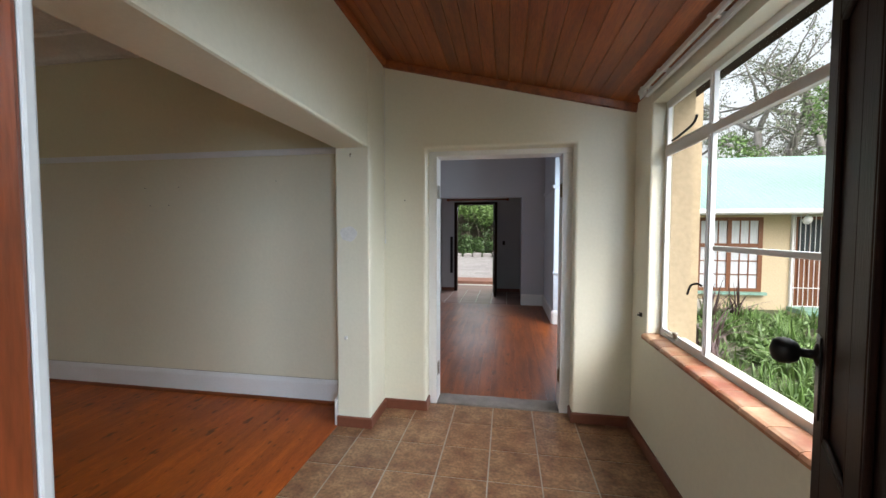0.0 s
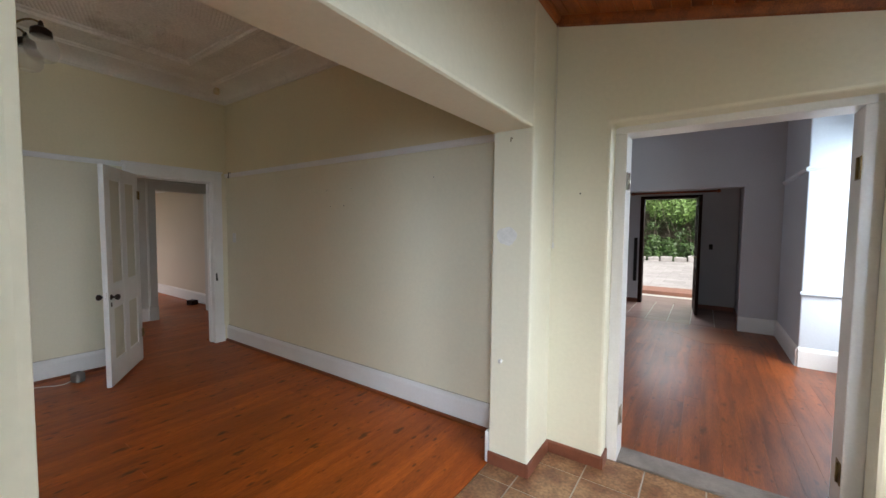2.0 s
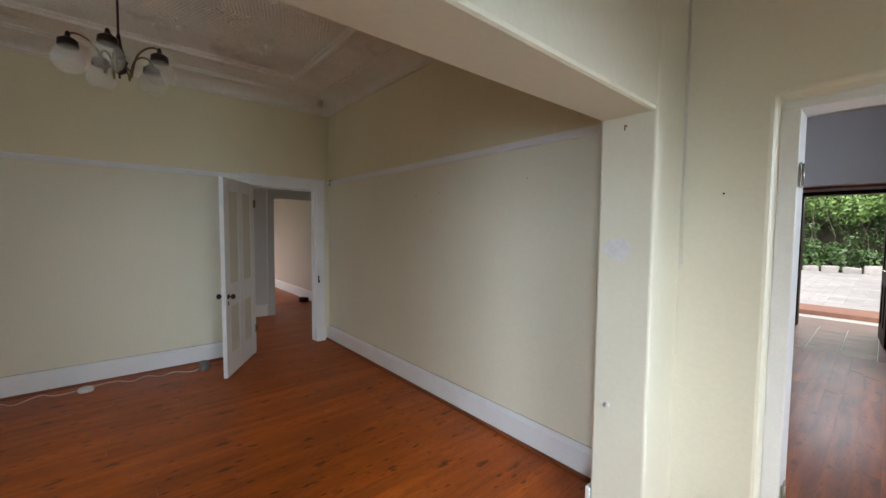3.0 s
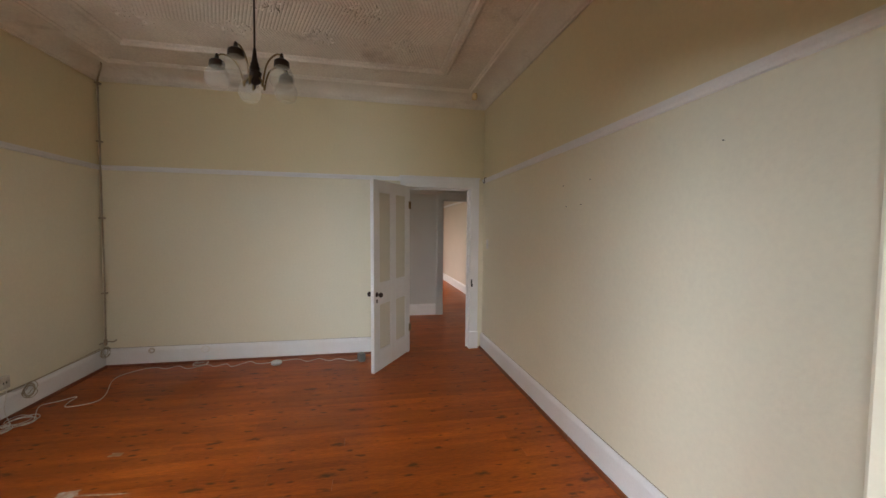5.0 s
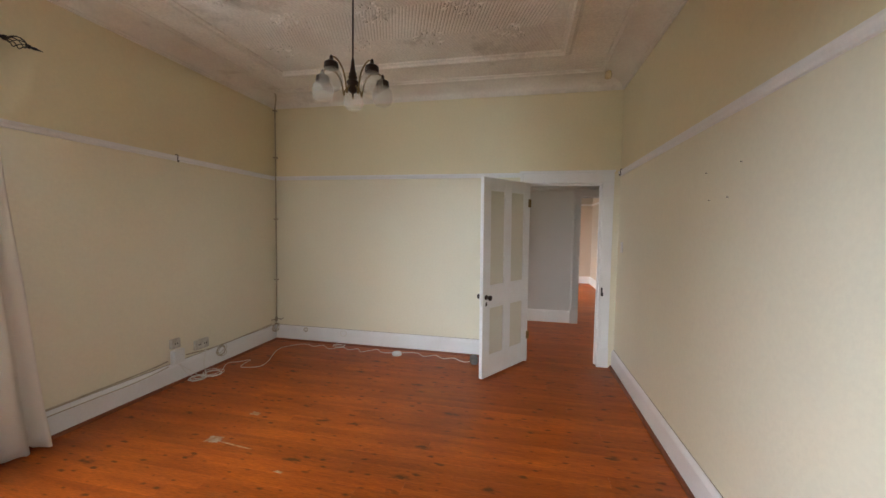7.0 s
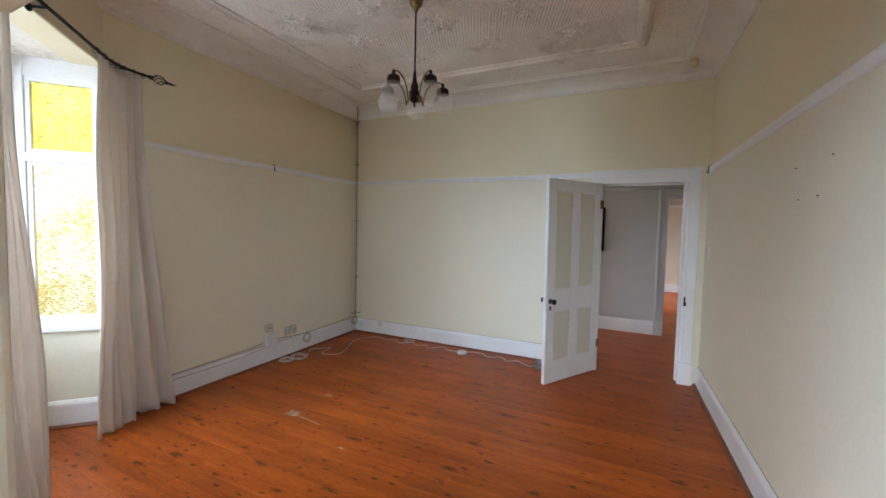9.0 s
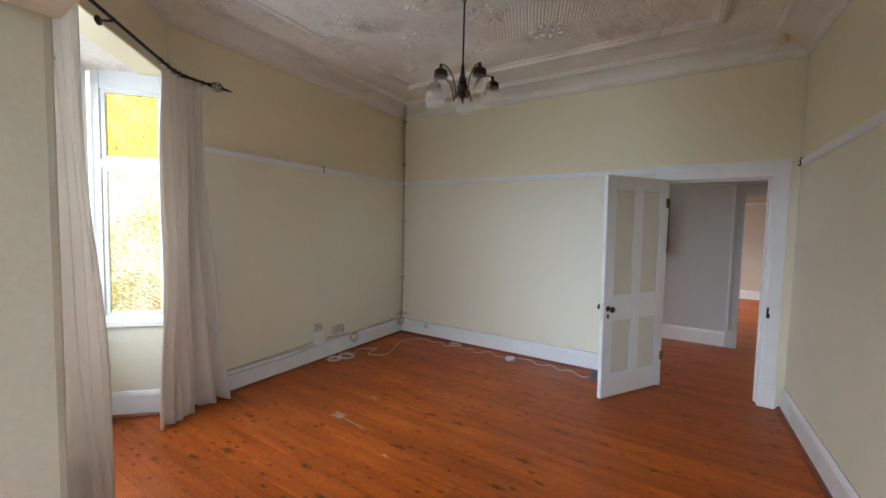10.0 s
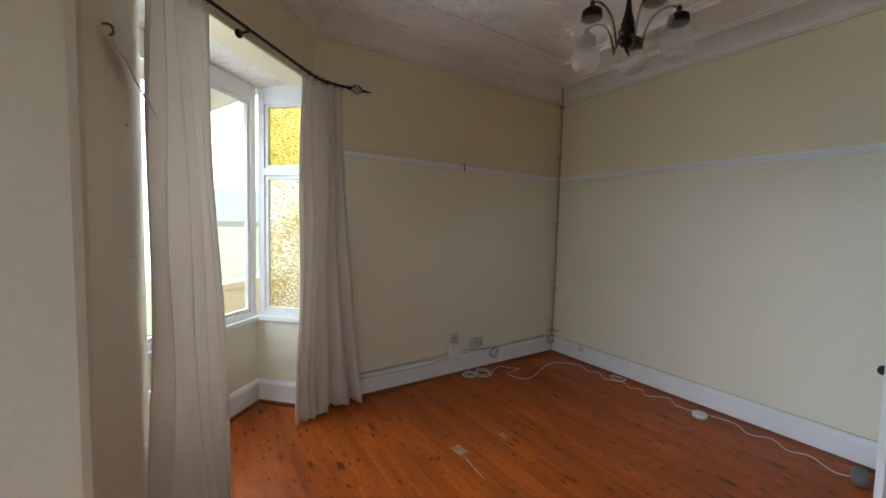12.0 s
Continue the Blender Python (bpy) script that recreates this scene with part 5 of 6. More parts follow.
for nm, x, y, sx, sy, rz, seed in (("a", -2.765, -0.045, 0.055, 0.065, 20, 1), ("b", -3.155, -0.02, 0.03, 0.05, 10, 2), ("c", -2.735, 0.14, 0.007, 0.17, -6, 3), ("d", -2.55, 0.62, 0.012, 0.035, 0, 4)):
    rng = random.Random(seed)
    bm = bmesh.new()
    m = pose(x, y, 0.0012, 0, 0, rz)
    pts = []
    for (ax, ay), (bx, by) in (((-1, -0.6), (0.5, -1)), ((0.5, -1), (1, 0.5)), ((1, 0.5), (-0.3, 1)), ((-0.3, 1), (-1, -0.6))):
        for k in range(7):
            f, j = k / 7, rng.uniform(0.78, 1.08)
            v = m @ Vector((sx * j * (ax + (bx - ax) * f), sy * j * (ay + (by - ay) * f), 0))
            pts.append((v.x, v.y))
    prism(bm, pts, -0.003, 0.0011)
    part("floor_scuff", bm, material("scraped_bare_wood", (0.52, 0.39, 0.31), 0.8, (0.36, 0.15, 0.06), 22.0, 0.9, 0.2, 90.0) if nm == "a" else bpy.data.materials["scraped_bare_wood"], floor, "scraped pale patch in the varnish")

bm = bmesh.new()
rng = random.Random(8)
prism(bm, [(0.25 + 0.5 * r * math.cos(a), 7.15 + 0.42 * r * math.sin(a)) for a, r in ((2 * math.pi * k / 26, rng.uniform(0.75, 1.1)) for k in range(26))], -0.003, 0.0011)
part("floor_scuff", bm, material("worn_thin_varnish", (0.22, 0.085, 0.034), 0.4, (0.26, 0.07, 0.017), 3.0, 0.9, 0.1, 40.0, stretch=(6, 0.8, 1)), floor, "worn pale patch in the dining room floor")

# ---- small things of the porch ----
hk = thing("cup_hook", "small brass hook near the top of the pier", "hook", pose(-0.84, YJ1, 2.02))
bm = bmesh.new()
tube(bm, smooth_line([(0, 0, 0.01), (0, -0.02, 0.012), (0.004, -0.03, 0), (0, -0.022, -0.012)], 4), 0.003)
part("hook", bm, BRASS, hk)
kn = thing("coat_peg", "small white peg low on the cream pier", "peg", pose(-0.885, YJ1, 0.68))
bm = bmesh.new()
lathe(bm, [(0.008, 0), (0.008, 0.012), (0.014, 0.016), (0.012, 0.026), (0.004, 0.028)], pose(0, 0, 0, 90, 0, 0), 12)
part("knob", bm, PLASTIC, kn, smooth=True)
bm = bmesh.new()
slab(bm, [(-0.865 + 0.066 * math.cos(a) * (1 + 0.06 * math.sin(3 * a)), 1.45 + 0.055 * math.sin(a) * (1 + 0.08 * math.cos(5 * a))) for a in (2 * math.pi * k / 24 for k in range(24))], "y", YJ1 - 0.0015, YJ1 + 0.004)
FILLER = material("dry_white_filler", (0.80, 0.79, 0.76), 0.8, None, 14.0, 0.3, 0.1, 60.0)
pt = part("filler_patch", bm, FILLER, None)
tagged(pt, "patch of white filler on the cream pier", "filler patch")
cord = thing("pull_cord", "thin pale cord hanging down the porch corner", "cord")
bm = bmesh.new()
tube(bm, smooth_line([(XP + 0.008, YN - 0.008, 2.80), (XP + 0.010, YN - 0.01, 2.3), (XP + 0.007, YN - 0.007, 1.8), (XP + 0.012, YN - 0.012, 1.40)], 5), 0.003)
part("cord", bm, CABLE, cord)
bm = bmesh.new()
lathe(bm, [(0.003, 0), (0.008, 0.01), (0.006, 0.035), (0.002, 0.04)], pose(XP + 0.012, YN - 0.012, 1.37), 10)
part("toggle", bm, PLASTIC, cord)
nail = thing("nail", "small dark nail in the cream wall", "nail", pose(-0.53, YN, 1.72), "nails in the wall")
bm = bmesh.new()
lathe(bm, [(0.0015, 0), (0.0015, 0.007), (0.005, 0.008), (0.004, 0.011)], pose(0, 0, 0, 90, 0, 0), 8)
part("shank", bm, IRON, nail)
clip = thing("wall_clip", "black metal clip on the wall by the window", "clip", pose(XE, 2.87, 0.90))
bm = bmesh.new()
box(bm, -0.012, 0, -0.02, 0.012, -0.014, 0.014)
tube(bm, [(-0.006, -0.01, 0.0), (-0.03, -0.02, 0.004), (-0.032, -0.035, 0.0)], 0.004)
part("clip", bm, IRON, clip)

# ---- things of the rear rooms ----
r2 = thing("wooden_curtain_rod", "dark red wooden curtain rod over the garden door", "curtain rod")
bm = bmesh.new()
tube(bm, [(-1.12, 9.36, 2.25), (0.28, 9.36, 2.25)], 0.02, 10)
part("rod", bm, RED_WOOD, r2, smooth=True)
for x in (-1.14, 0.30):
    bm = bmesh.new()
    lathe(bm, [(0.012, -0.04), (0.032, -0.015), (0.034, 0.01), (0.02, 0.035)], pose(x, 9.36, 2.25, 0, 90, 0), 12)
    part("finial", bm, RED_WOOD, r2, smooth=True)
for x in (-0.9, 0.1):
    bm = bmesh.new()
    box(bm, x - 0.012, x + 0.012, 9.35, 9.45, 2.235, 2.262)
    part("bracket", bm, RED_WOOD, r2)
bm = bmesh.new()
box(bm, -1.0, -0.93, 9.43, 9.63, 0, 2.2)
box(bm, -0.01, 0.06, 9.43, 9.63, 0, 2.2)
box(bm, -0.93, -0.01, 9.43, 9.63, 2.14, 2.2)
setting("door_frame_garden", bm, DARK_WOOD, "dark stained frame of the garden door", "door frame", 0.005)
gd = thing("garden_door", "dark stained wooden garden door standing wide open", "door", pose(-0.02, 9.42, 0.02, 0, 0, -86))
fr, pn = bmesh.new(), bmesh.new()
panelled(fr, pn, 0.86, 2.1, 0.045, [(0, 0.11), (0.38, 0.48), (0.75, 0.86)], [(0, 0.2), (0.8, 1.0), (1.96, 2.1)], 0.01)
part("leaf_frame", fr, DARK_WOOD, gd, bevel=0.003)
part("panel", pn, DARK_WOOD, gd)
bm = bmesh.new()
tube(bm, smooth_line([(0.80, -0.02, 1.02), (0.80, -0.06, 1.02), (0.76, -0.07, 1.02), (0.70, -0.07, 1.01)], 4), 0.008)
part("door_handle", bm, BRASS, gd, "brass lever handle")
s2 = thing("light_switch", "dark switch plate on the alcove wall", "switch", pose(0.22, 9.45, 1.2))
bm = bmesh.new()
box(bm, -0.03, 0.03, -0.01, 0, -0.05, 0.05)
part("plate", bm, IRON, s2, bevel=0.003)
ht = thing("wall_rack", "tall dark metal rack on the alcove wall", "rack", pose(-1.06, 9.42, 0.9))
bm = bmesh.new()
box(bm, -0.03, 0.03, -0.05, 0.02, -0.45, 0.45)
part("rack", bm, IRON, ht, bevel=0.008)
mb = thing("meter_board", "dark framed meter board on the hall wall", "meter board", pose(-7.0, 1.85, 1.57))
bm = bmesh.new()
box(bm, 0.0, 0.05, -0.25, 0.25, -0.34, 0.34)
part("board", bm, DARK_WOOD, mb, bevel=0.006)
bm = bmesh.new()
box(bm, 0.05, 0.062, -0.2, 0.2, -0.29, 0.29)
part("cover", bm, STEEL, mb, "dull metal cover", bevel=0.004)
bk = thing("wooden_block", "dark wooden block doorstop on the back room floor", "doorstop", pose(-7.85, 3.78, 0, 0, 0, 15))
bm = bmesh.new()
box(bm, -0.08, 0.08, -0.06, 0.06, 0, 0.09)
part("block", bm, DARK_WOOD, bk, bevel=0.01)

# ---- outside: ground, neighbour's house, garden, trees ----
GRASS = material("rough_garden_ground", (0.06, 0.09, 0.03), 0.95, (0.10, 0.075, 0.045), 1.1, 0.8, 0.6, 30.0, fine=0.4)
PAVING = material("pale_brick_paving", (0.31, 0.29, 0.28), 0.8, (0.22, 0.20, 0.19), 6.0, 0.6, 0.3, 60.0, rand=0.12)
HOUSE_WALL = material("peach_house_plaster", (0.62, 0.50, 0.33), 0.85, (0.56, 0.45, 0.30), 1.0, 0.5, 0.2, 30.0)
ROOF_GREEN = material("faded_green_roof_iron", (0.20, 0.36, 0.29), 0.55, (0.28, 0.43, 0.36), 0.8, 0.7, 0.15, 20.0, fine=0.1)
TEAK = material("brown_window_wood", (0.20, 0.075, 0.03), 0.5, None, 4.0, 0.6, 0.1, 40.0)
NET = material("white_net_curtain", (0.68, 0.70, 0.72), 0.9, (0.5, 0.53, 0.56), 9.0, 0.7, 0.1, 60.0, stretch=(4, 4, 0.4))
DARK_GLASS = material("dark_window_glass", (0.05, 0.06, 0.065), 0.08, None, 4.0, 0.3, 0.0, 40.0)
LEAF = material("green_leaves", (0.11, 0.20, 0.05), 0.45, (0.19, 0.29, 0.085), 2.0, 0.8, 0.0, 30.0, rand=0.35, island=True)
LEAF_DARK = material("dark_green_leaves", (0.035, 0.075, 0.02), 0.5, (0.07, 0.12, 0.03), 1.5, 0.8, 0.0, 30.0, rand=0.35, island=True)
LEAF_TREE = material("grey_green_tree_leaves", (0.16, 0.20, 0.11), 0.6, (0.22, 0.25, 0.16), 1.0, 0.8, 0.0, 30.0, rand=0.3, island=True)
FLAX = material("purple_flax_leaves", (0.10, 0.055, 0.055), 0.5, (0.16, 0.11, 0.10), 4.0, 0.6, 0.0, 30.0, rand=0.3, island=True)
BARK = material("grey_bark", (0.30, 0.285, 0.265), 0.9, (0.19, 0.17, 0.15), 3.0, 0.8, 0.5, 30.0)
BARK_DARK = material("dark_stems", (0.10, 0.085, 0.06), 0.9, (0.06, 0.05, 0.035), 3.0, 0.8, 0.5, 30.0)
VER_PAINT = material("cream_veranda_paint", (0.74, 0.66, 0.42), 0.6, None, 3.0, 0.3, 0.1, 40.0)
BRICK = material("red_brown_brick", (0.24, 0.11, 0.07), 0.85, (0.16, 0.08, 0.06), 8.0, 0.6, 0.3, 60.0)
# Pale grey-green carries the distance haze in the hills' own colour.
HILLS = material("haze_tinted_hills", (0.27, 0.31, 0.31), 0.95, (0.34, 0.37, 0.37), 0.02, 0.7, 0.0, 1.0)

bm = bmesh.new()
vs = [bm.verts.new((400 * math.cos(2 * math.pi * k / 32), 400 * math.sin(2 * math.pi * k / 32), G)) for k in range(32)]
bm.faces.new(vs)
setting("ground", bm, GRASS, "rough garden ground round the house", "ground")

# Lawn paler than the ground sheet: glare and haze are put into its colour.
LAWN = material("pale_lawn", (0.19, 0.24, 0.13), 0.95, (0.25, 0.28, 0.17), 0.4, 0.7, 0.4, 20.0, fine=0.25)
bm = bmesh.new()
box(bm, -70, 40, -90, -5.5, G - 0.3, G + 0.015)
setting("lawn", bm, LAWN, "lawn sloping away below the veranda, paled by painted-in haze", "lawn")


def clump(name, mat, count, spread, size, seed, squash=1.0, narrow=0.45):
    """Many small leaves in an uneven cloud; spread gives blobs (x, y, z, radius)."""
    rng = np.random.default_rng(seed)
    blobs = np.array(spread, float)
    pick = rng.choice(len(blobs), count, p=blobs[:, 3] ** 2 / (blobs[:, 3] ** 2).sum())
    d = rng.normal(size=(count, 3))
    d /= np.linalg.norm(d, axis=1)[:, None]
    r = blobs[pick, 3] * rng.uniform(0.35, 1.0, count) ** 0.5
    c = blobs[pick, :3] + d * r[:, None] * np.array([1, 1, squash])
    a = rng.normal(size=(count, 3))
    a /= np.linalg.norm(a, axis=1)[:, None]
    b = np.cross(a, d + 0.3 * rng.normal(size=(count, 3)))
    b /= np.linalg.norm(b, axis=1)[:, None] + 1e-6
    s = size * rng.uniform(0.6, 1.4, count)[:, None]
    v = np.stack([c - a * s, c + b * s * narrow, c + a * s, c - b * s * narrow], 1).reshape(-1, 3)
    f = np.arange(count * 4).reshape(-1, 4)
    me = bpy.data.meshes.new(name)
    me.from_pydata(v.tolist(), [], f.tolist())
    me.materials.append(mat)
    return me


def blades(name, mat, plants, seed):
    """Arching strap leaves; plants are (x, y, leaves, length, width)."""
    rng = random.Random(seed)
    verts, faces = [], []
    for x, y, leaves, length, width in plants:
        for _ in range(leaves):
            az, lean = rng.uniform(0, 6.283), rng.uniform(0.15, 1.0)
            ln, wd = length * rng.uniform(0.6, 1.15), width * rng.uniform(0.7, 1.2)
            bx, by = x + rng.gauss(0, 0.05), y + rng.gauss(0, 0.05)
            base = len(verts)
            for i in range(5):
                t = i / 4
                out = ln * lean * (t ** 1.4) * 0.9
                up = ln * (t * (1.1 - 0.35 * lean) - lean * 0.55 * t ** 3)
                w = wd * (1 - t) ** 0.7 * 0.5 + 0.002
                cx, cy = bx + math.cos(az) * out, by + math.sin(az) * out
                verts.append((cx - math.sin(az) * w, cy + math.cos(az) * w, G + up))
                verts.append((cx + math.sin(az) * w, cy - math.cos(az) * w, G + up))
                if i:
                    k = base + 2 * i
                    faces.append((k - 2, k - 1, k + 1, k))
    me = bpy.data.meshes.new(name)
    me.from_pydata(verts, [], faces)
    me.materials.append(mat)
    return me


# garden bed beyond the porch window
rng = random.Random(12)
bed = [(rng.uniform(2.0, 7.5), rng.uniform(3.4, 8.6), rng.randint(20, 32), rng.uniform(0.3, 0.6), rng.uniform(0.018, 0.034)) for _ in range(230)]
tagged(new("strap_leaf_plants", blades("strap_leaf_plants", LEAF, bed, 5)), "dense bed of green strap-leaved garden plants", "plants", kind="stuff")
low = [(rng.uniform(1.7, 7.5), rng.uniform(2.6, 8.4), G + 0.12, rng.uniform(0.15, 0.35)) for _ in range(60)]
tagged(new("ground_cover", clump("ground_cover", LEAF, 14000, low, 0.045, 6, 0.6)), "low green leafy ground cover in the bed", "plants", kind="stuff")
for k, (x, y, ln) in enumerate(((2.75, 5.2, 0.95), (3.3, 6.3, 1.0), (4.9, 8.6, 1.0), (2.4, 4.2, 0.75), (2.25, 4.9, 0.9), (2.7, 6.1, 1.0), (4.2, 8.2, 0.95))):
    ob = new("flax_plant", blades("flax_plant", FLAX, [(x, y, 34, ln, 0.045)], 20 + k))
    tagged(ob, "purple-brown flax plant with arching sword leaves", "plant", "flax plants")

# neighbour's house
NY, NX0, NX1 = 10.0, 2.6, 14.0
EAVE = 1.92
house = thing("cottage", "peach plastered cottage with a green iron roof", "house", pose(0, 0, 0))
bm = bmesh.new()
slab(bm, [(NX0, G), (NX1, G), (NX1, 2.0), (NX0, 2.0)], "y", NY, NY + 4.5)
part("wall", bm, HOUSE_WALL, house)
bm = bmesh.new()
k, x = 0, NX0 - 0.4
cols = []
while x < NX1 + 0.4:
    cols.append((x, 0.012 if k % 2 else 0.0))
    x += 0.05
    k += 1
lo = [bm.verts.new((x, NY - 0.55, EAVE + 0.02 + h)) for x, h in cols]
hi = [bm.verts.new((x, NY + 2.4, 3.62 + h)) for x, h in cols]
for i in range(len(cols) - 1):
    bm.faces.new((lo[i], lo[i + 1], hi[i + 1], hi[i]))
bk2 = [bm.verts.new((x, NY + 5.2, EAVE)) for x, h in (cols[0], cols[-1])]
bm.faces.new((hi[0], hi[-1], bk2[1], bk2[0]))
part("roof", bm, ROOF_GREEN, house, "faded green corrugated iron roof")
bm = bmesh.new()
box(bm, NX0 - 0.4, NX1 + 0.4, NY - 0.60, NY - 0.54, EAVE - 0.05, EAVE + 0.03)
tube(bm, [(NX0 - 0.4, NY - 0.65, EAVE + 0.0), (NX1 + 0.4, NY - 0.65, EAVE + 0.0)], 0.06, 10)
part("gutter", bm, WHITE, house, "white painted gutter")
bm = bmesh.new()
box(bm, NX0 - 0.4, NX1 + 0.4, NY - 0.54, NY, EAVE - 0.045, EAVE - 0.03)
part("soffit", bm, WHITE, house)


def cottage_window(x0, x1, z0, z1, lights):
    w = bmesh.new()
    box(w, x0, x1, NY - 0.03, NY + 0.02, z1 - 0.08, z1)
    box(w, x0, x1, NY - 0.03, NY + 0.02, z0, z0 + 0.08)
    zt = z0 + (z1 - z0) * 0.62
    for i in range(lights + 1):
        x = x0 + (x1 - x0 - 0.09) * i / lights
        box(w, x, x + 0.09, NY - 0.032, NY + 0.02, z0 + 0.08, z1 - 0.08)
    box(w, x0 + 0.09, x1 - 0.09, NY - 0.029, NY + 0.02, zt - 0.04, zt + 0.05)
    win_part = part("window", w, TEAK, house, "brown stained wooden window")
    for i in range(lights):
        a = x0 + (x1 - x0 - 0.09) * i / lights + 0.09
        b = x0 + (x1 - x0 - 0.09) * (i + 1) / lights
        bm = bmesh.new()
        box(bm, a, b, NY - 0.006, NY - 0.003, z0 + 0.08, z1 - 0.08)
        part("pane", bm, NET, win_part, "pane backed by a white net curtain")
        bm = bmesh.new()
        for u in (0.33, 0.67):
            box(bm, a + (b - a) * u - 0.012, a + (b - a) * u + 0.012, NY - 0.02, NY - 0.007, z0 + 0.08, z1 - 0.08)
        for v in (0.25, 0.5):
            z = z0 + 0.08 + (zt - z0 - 0.12) * v * 1.33
            box(bm, a, b, NY - 0.019, NY - 0.008, z - 0.012, z + 0.012)
        part("glazing_bar", bm, TEAK, win_part)
    bm = bmesh.new()
    box(bm, x0 - 0.08, x1 + 0.08, NY - 0.12, NY, z0 - 0.07, z0 - 0.002)
    part("sill", bm, ROOF_GREEN, win_part, "green painted sill")


cottage_window(4.75, 6.15, 0.08, 1.82, 2)
cottage_window(9.2, 10.6, 0.08, 1.82, 2)
DX0, DX1 = 6.78, 7.68
dp = bmesh.new()
box(dp, DX0, DX1, NY - 0.03, NY + 0.02, G + 0.08, 1.84)
for i in range(4):
    x = DX0 + 0.09 + i * 0.185
    box(dp, x, x + 0.165, NY - 0.042, NY - 0.03, G + 0.2, 0.82)
dpart = part("door", dp, TEAK, house, "brown wooden door behind a white security gate")
for i in range(3):
    bm = bmesh.new()
    box(bm, DX0 + 0.08 + i * 0.255, DX0 + 0.31 + i * 0.255, NY - 0.035, NY - 0.031, 0.95, 1.76)
    part("pane", bm, DARK_GLASS, dpart)
bm = bmesh.new()
for x in (DX0 - 0.05, DX1 + 0.01):
    box(bm, x, x + 0.04, NY - 0.06, NY, G + 0.08, 1.9)
part("frame", bm, WHITE, dpart, "white painted frame")
bm = bmesh.new()
for i in range(10):
    x = DX0 + i * 0.1
    box(bm, x - 0.005, x + 0.005, NY - 0.075, NY - 0.065, G + 0.1, 1.86)
for z in (G + 0.12, 0.2, 0.9, 1.84):
    box(bm, DX0 - 0.02, DX1 + 0.02, NY - 0.078, NY - 0.062, z - 0.009, z + 0.009)
part("security_gate", bm, WHITE, dpart, "white steel bar security gate")
bm = bmesh.new()
box(bm, 6.7, 8.1, NY - 0.6, NY, G, G + 0.1)
part("step", bm, ROOF_GREEN, house)
spot = thing("floodlight", "small white floodlight under the cottage eave", "lamp", pose(6.75, NY - 0.45, 1.74))
bm = bmesh.new()
lathe(bm, [(0.03, -0.09), (0.075, -0.06), (0.08, 0.02), (0.05, 0.08)], pose(0, 0, 0, 35, 20, 0), 16)
part("head", bm, WHITE, spot, smooth=True)
bm = bmesh.new()
tube(bm, [(0, 0, 0.06), (0, 0.0, 0.13)], 0.02)
part("arm", bm, WHITE, spot)


def tree(name, x, y, height, seed, mat, leaf, leaves, label, spread=0.55, trunk=0.45, levels=4):
    """A tapered trunk, forking limbs and a crown of many small leaves."""
    rng = random.Random(seed)
    t = thing(name, label, "tree", pose(0, 0, 0))
    bm = bmesh.new()
    tips = []

    def limb(p, d, ln, r, lv):
        pts, q, w = [p], p.copy(), d.copy()
        for _ in range(4):
            w = (w + Vector((rng.gauss(0, 0.2), rng.gauss(0, 0.2), rng.gauss(0.02, 0.12)))).normalized()
            q = q + w * ln / 4
            pts.append(q.copy())
        tube(bm, pts, r, 7 if lv < 2 else 5, r * 0.62)
        if lv >= levels - 1:
            tips.append((q.x, q.y, q.z, ln * 0.42))
            tips.append((pts[2].x, pts[2].y, pts[2].z, ln * 0.3))
        if lv < levels:
            for _ in range(3 if lv else 4):
                nd = (w + Vector((rng.gauss(0, spread), rng.gauss(0, spread), rng.gauss(0.05, spread * 0.5)))).normalized()
                limb(pts[rng.choice((2, 3, 4, 4))], nd, ln * rng.uniform(0.62, 0.82), r * 0.56, lv + 1)

    limb(Vector((x, y, G)), Vector((0.08, 0, 1)), height * 0.36, trunk, 0)
    part("trunk", bm, BARK, t, "grey bark trunk and crooked limbs", True)
    me = clump("crown", mat, leaves, tips, leaf, seed, 0.7)
    o = new("crown", me)
    o.parent = t
    o["label"] = "sparse grey-green foliage"
    return t


tree("tree", 13.2, 21.5, 14.0, 8, LEAF_TREE, 0.06, 15000, "large grey-barked tree with a thin open crown", 0.8, 0.5, 5)
tree("tree", 22.0, 24.0, 14.0, 11, LEAF_TREE, 0.06, 10000, "large grey-barked tree with a thin open crown", 0.8, 0.5, 5)


def bush(name, x, y, z, rx, h, seed, mat, leaf, count, label):
    rng = random.Random(seed)
    b = thing(name, label, "bush", pose(0, 0, 0))
    bl = []
    for _ in range(26):
        bl.append((x + rng.gauss(0, rx * 0.5), y + rng.gauss(0, rx * 0.25), z + abs(rng.gauss(0, h * 0.45)), rng.uniform(0.2, 0.42) * h))
    bm = bmesh.new()
    for bx, by, bz, br in bl[:10]:
        tube(bm, [(x, y, G), (0.5 * (x + bx), 0.5 * (y + by), 0.4 * bz), (bx, by, bz)], 0.06, 6, 0.02)
    part("brushwood", bm, BARK, b)
    o = new("foliage", clump("foliage", mat, count, bl, leaf, seed))
    o.parent = b
    return b


bush("bush", 13.6, 16.8, 2.4, 2.6, 3.0, 31, LEAF, 0.075, 20000, "rounded bright green bush behind the cottage roof")
bush("bush", 9.3, 17.5, 2.2, 1.6, 2.4, 32, LEAF, 0.075, 10000, "loose green bush behind the cottage roof")
bush("bush", 18.6, 18.5, 2.4, 2.6, 3.4, 33, LEAF, 0.075, 16000, "rounded bright green bush behind the cottage roof")

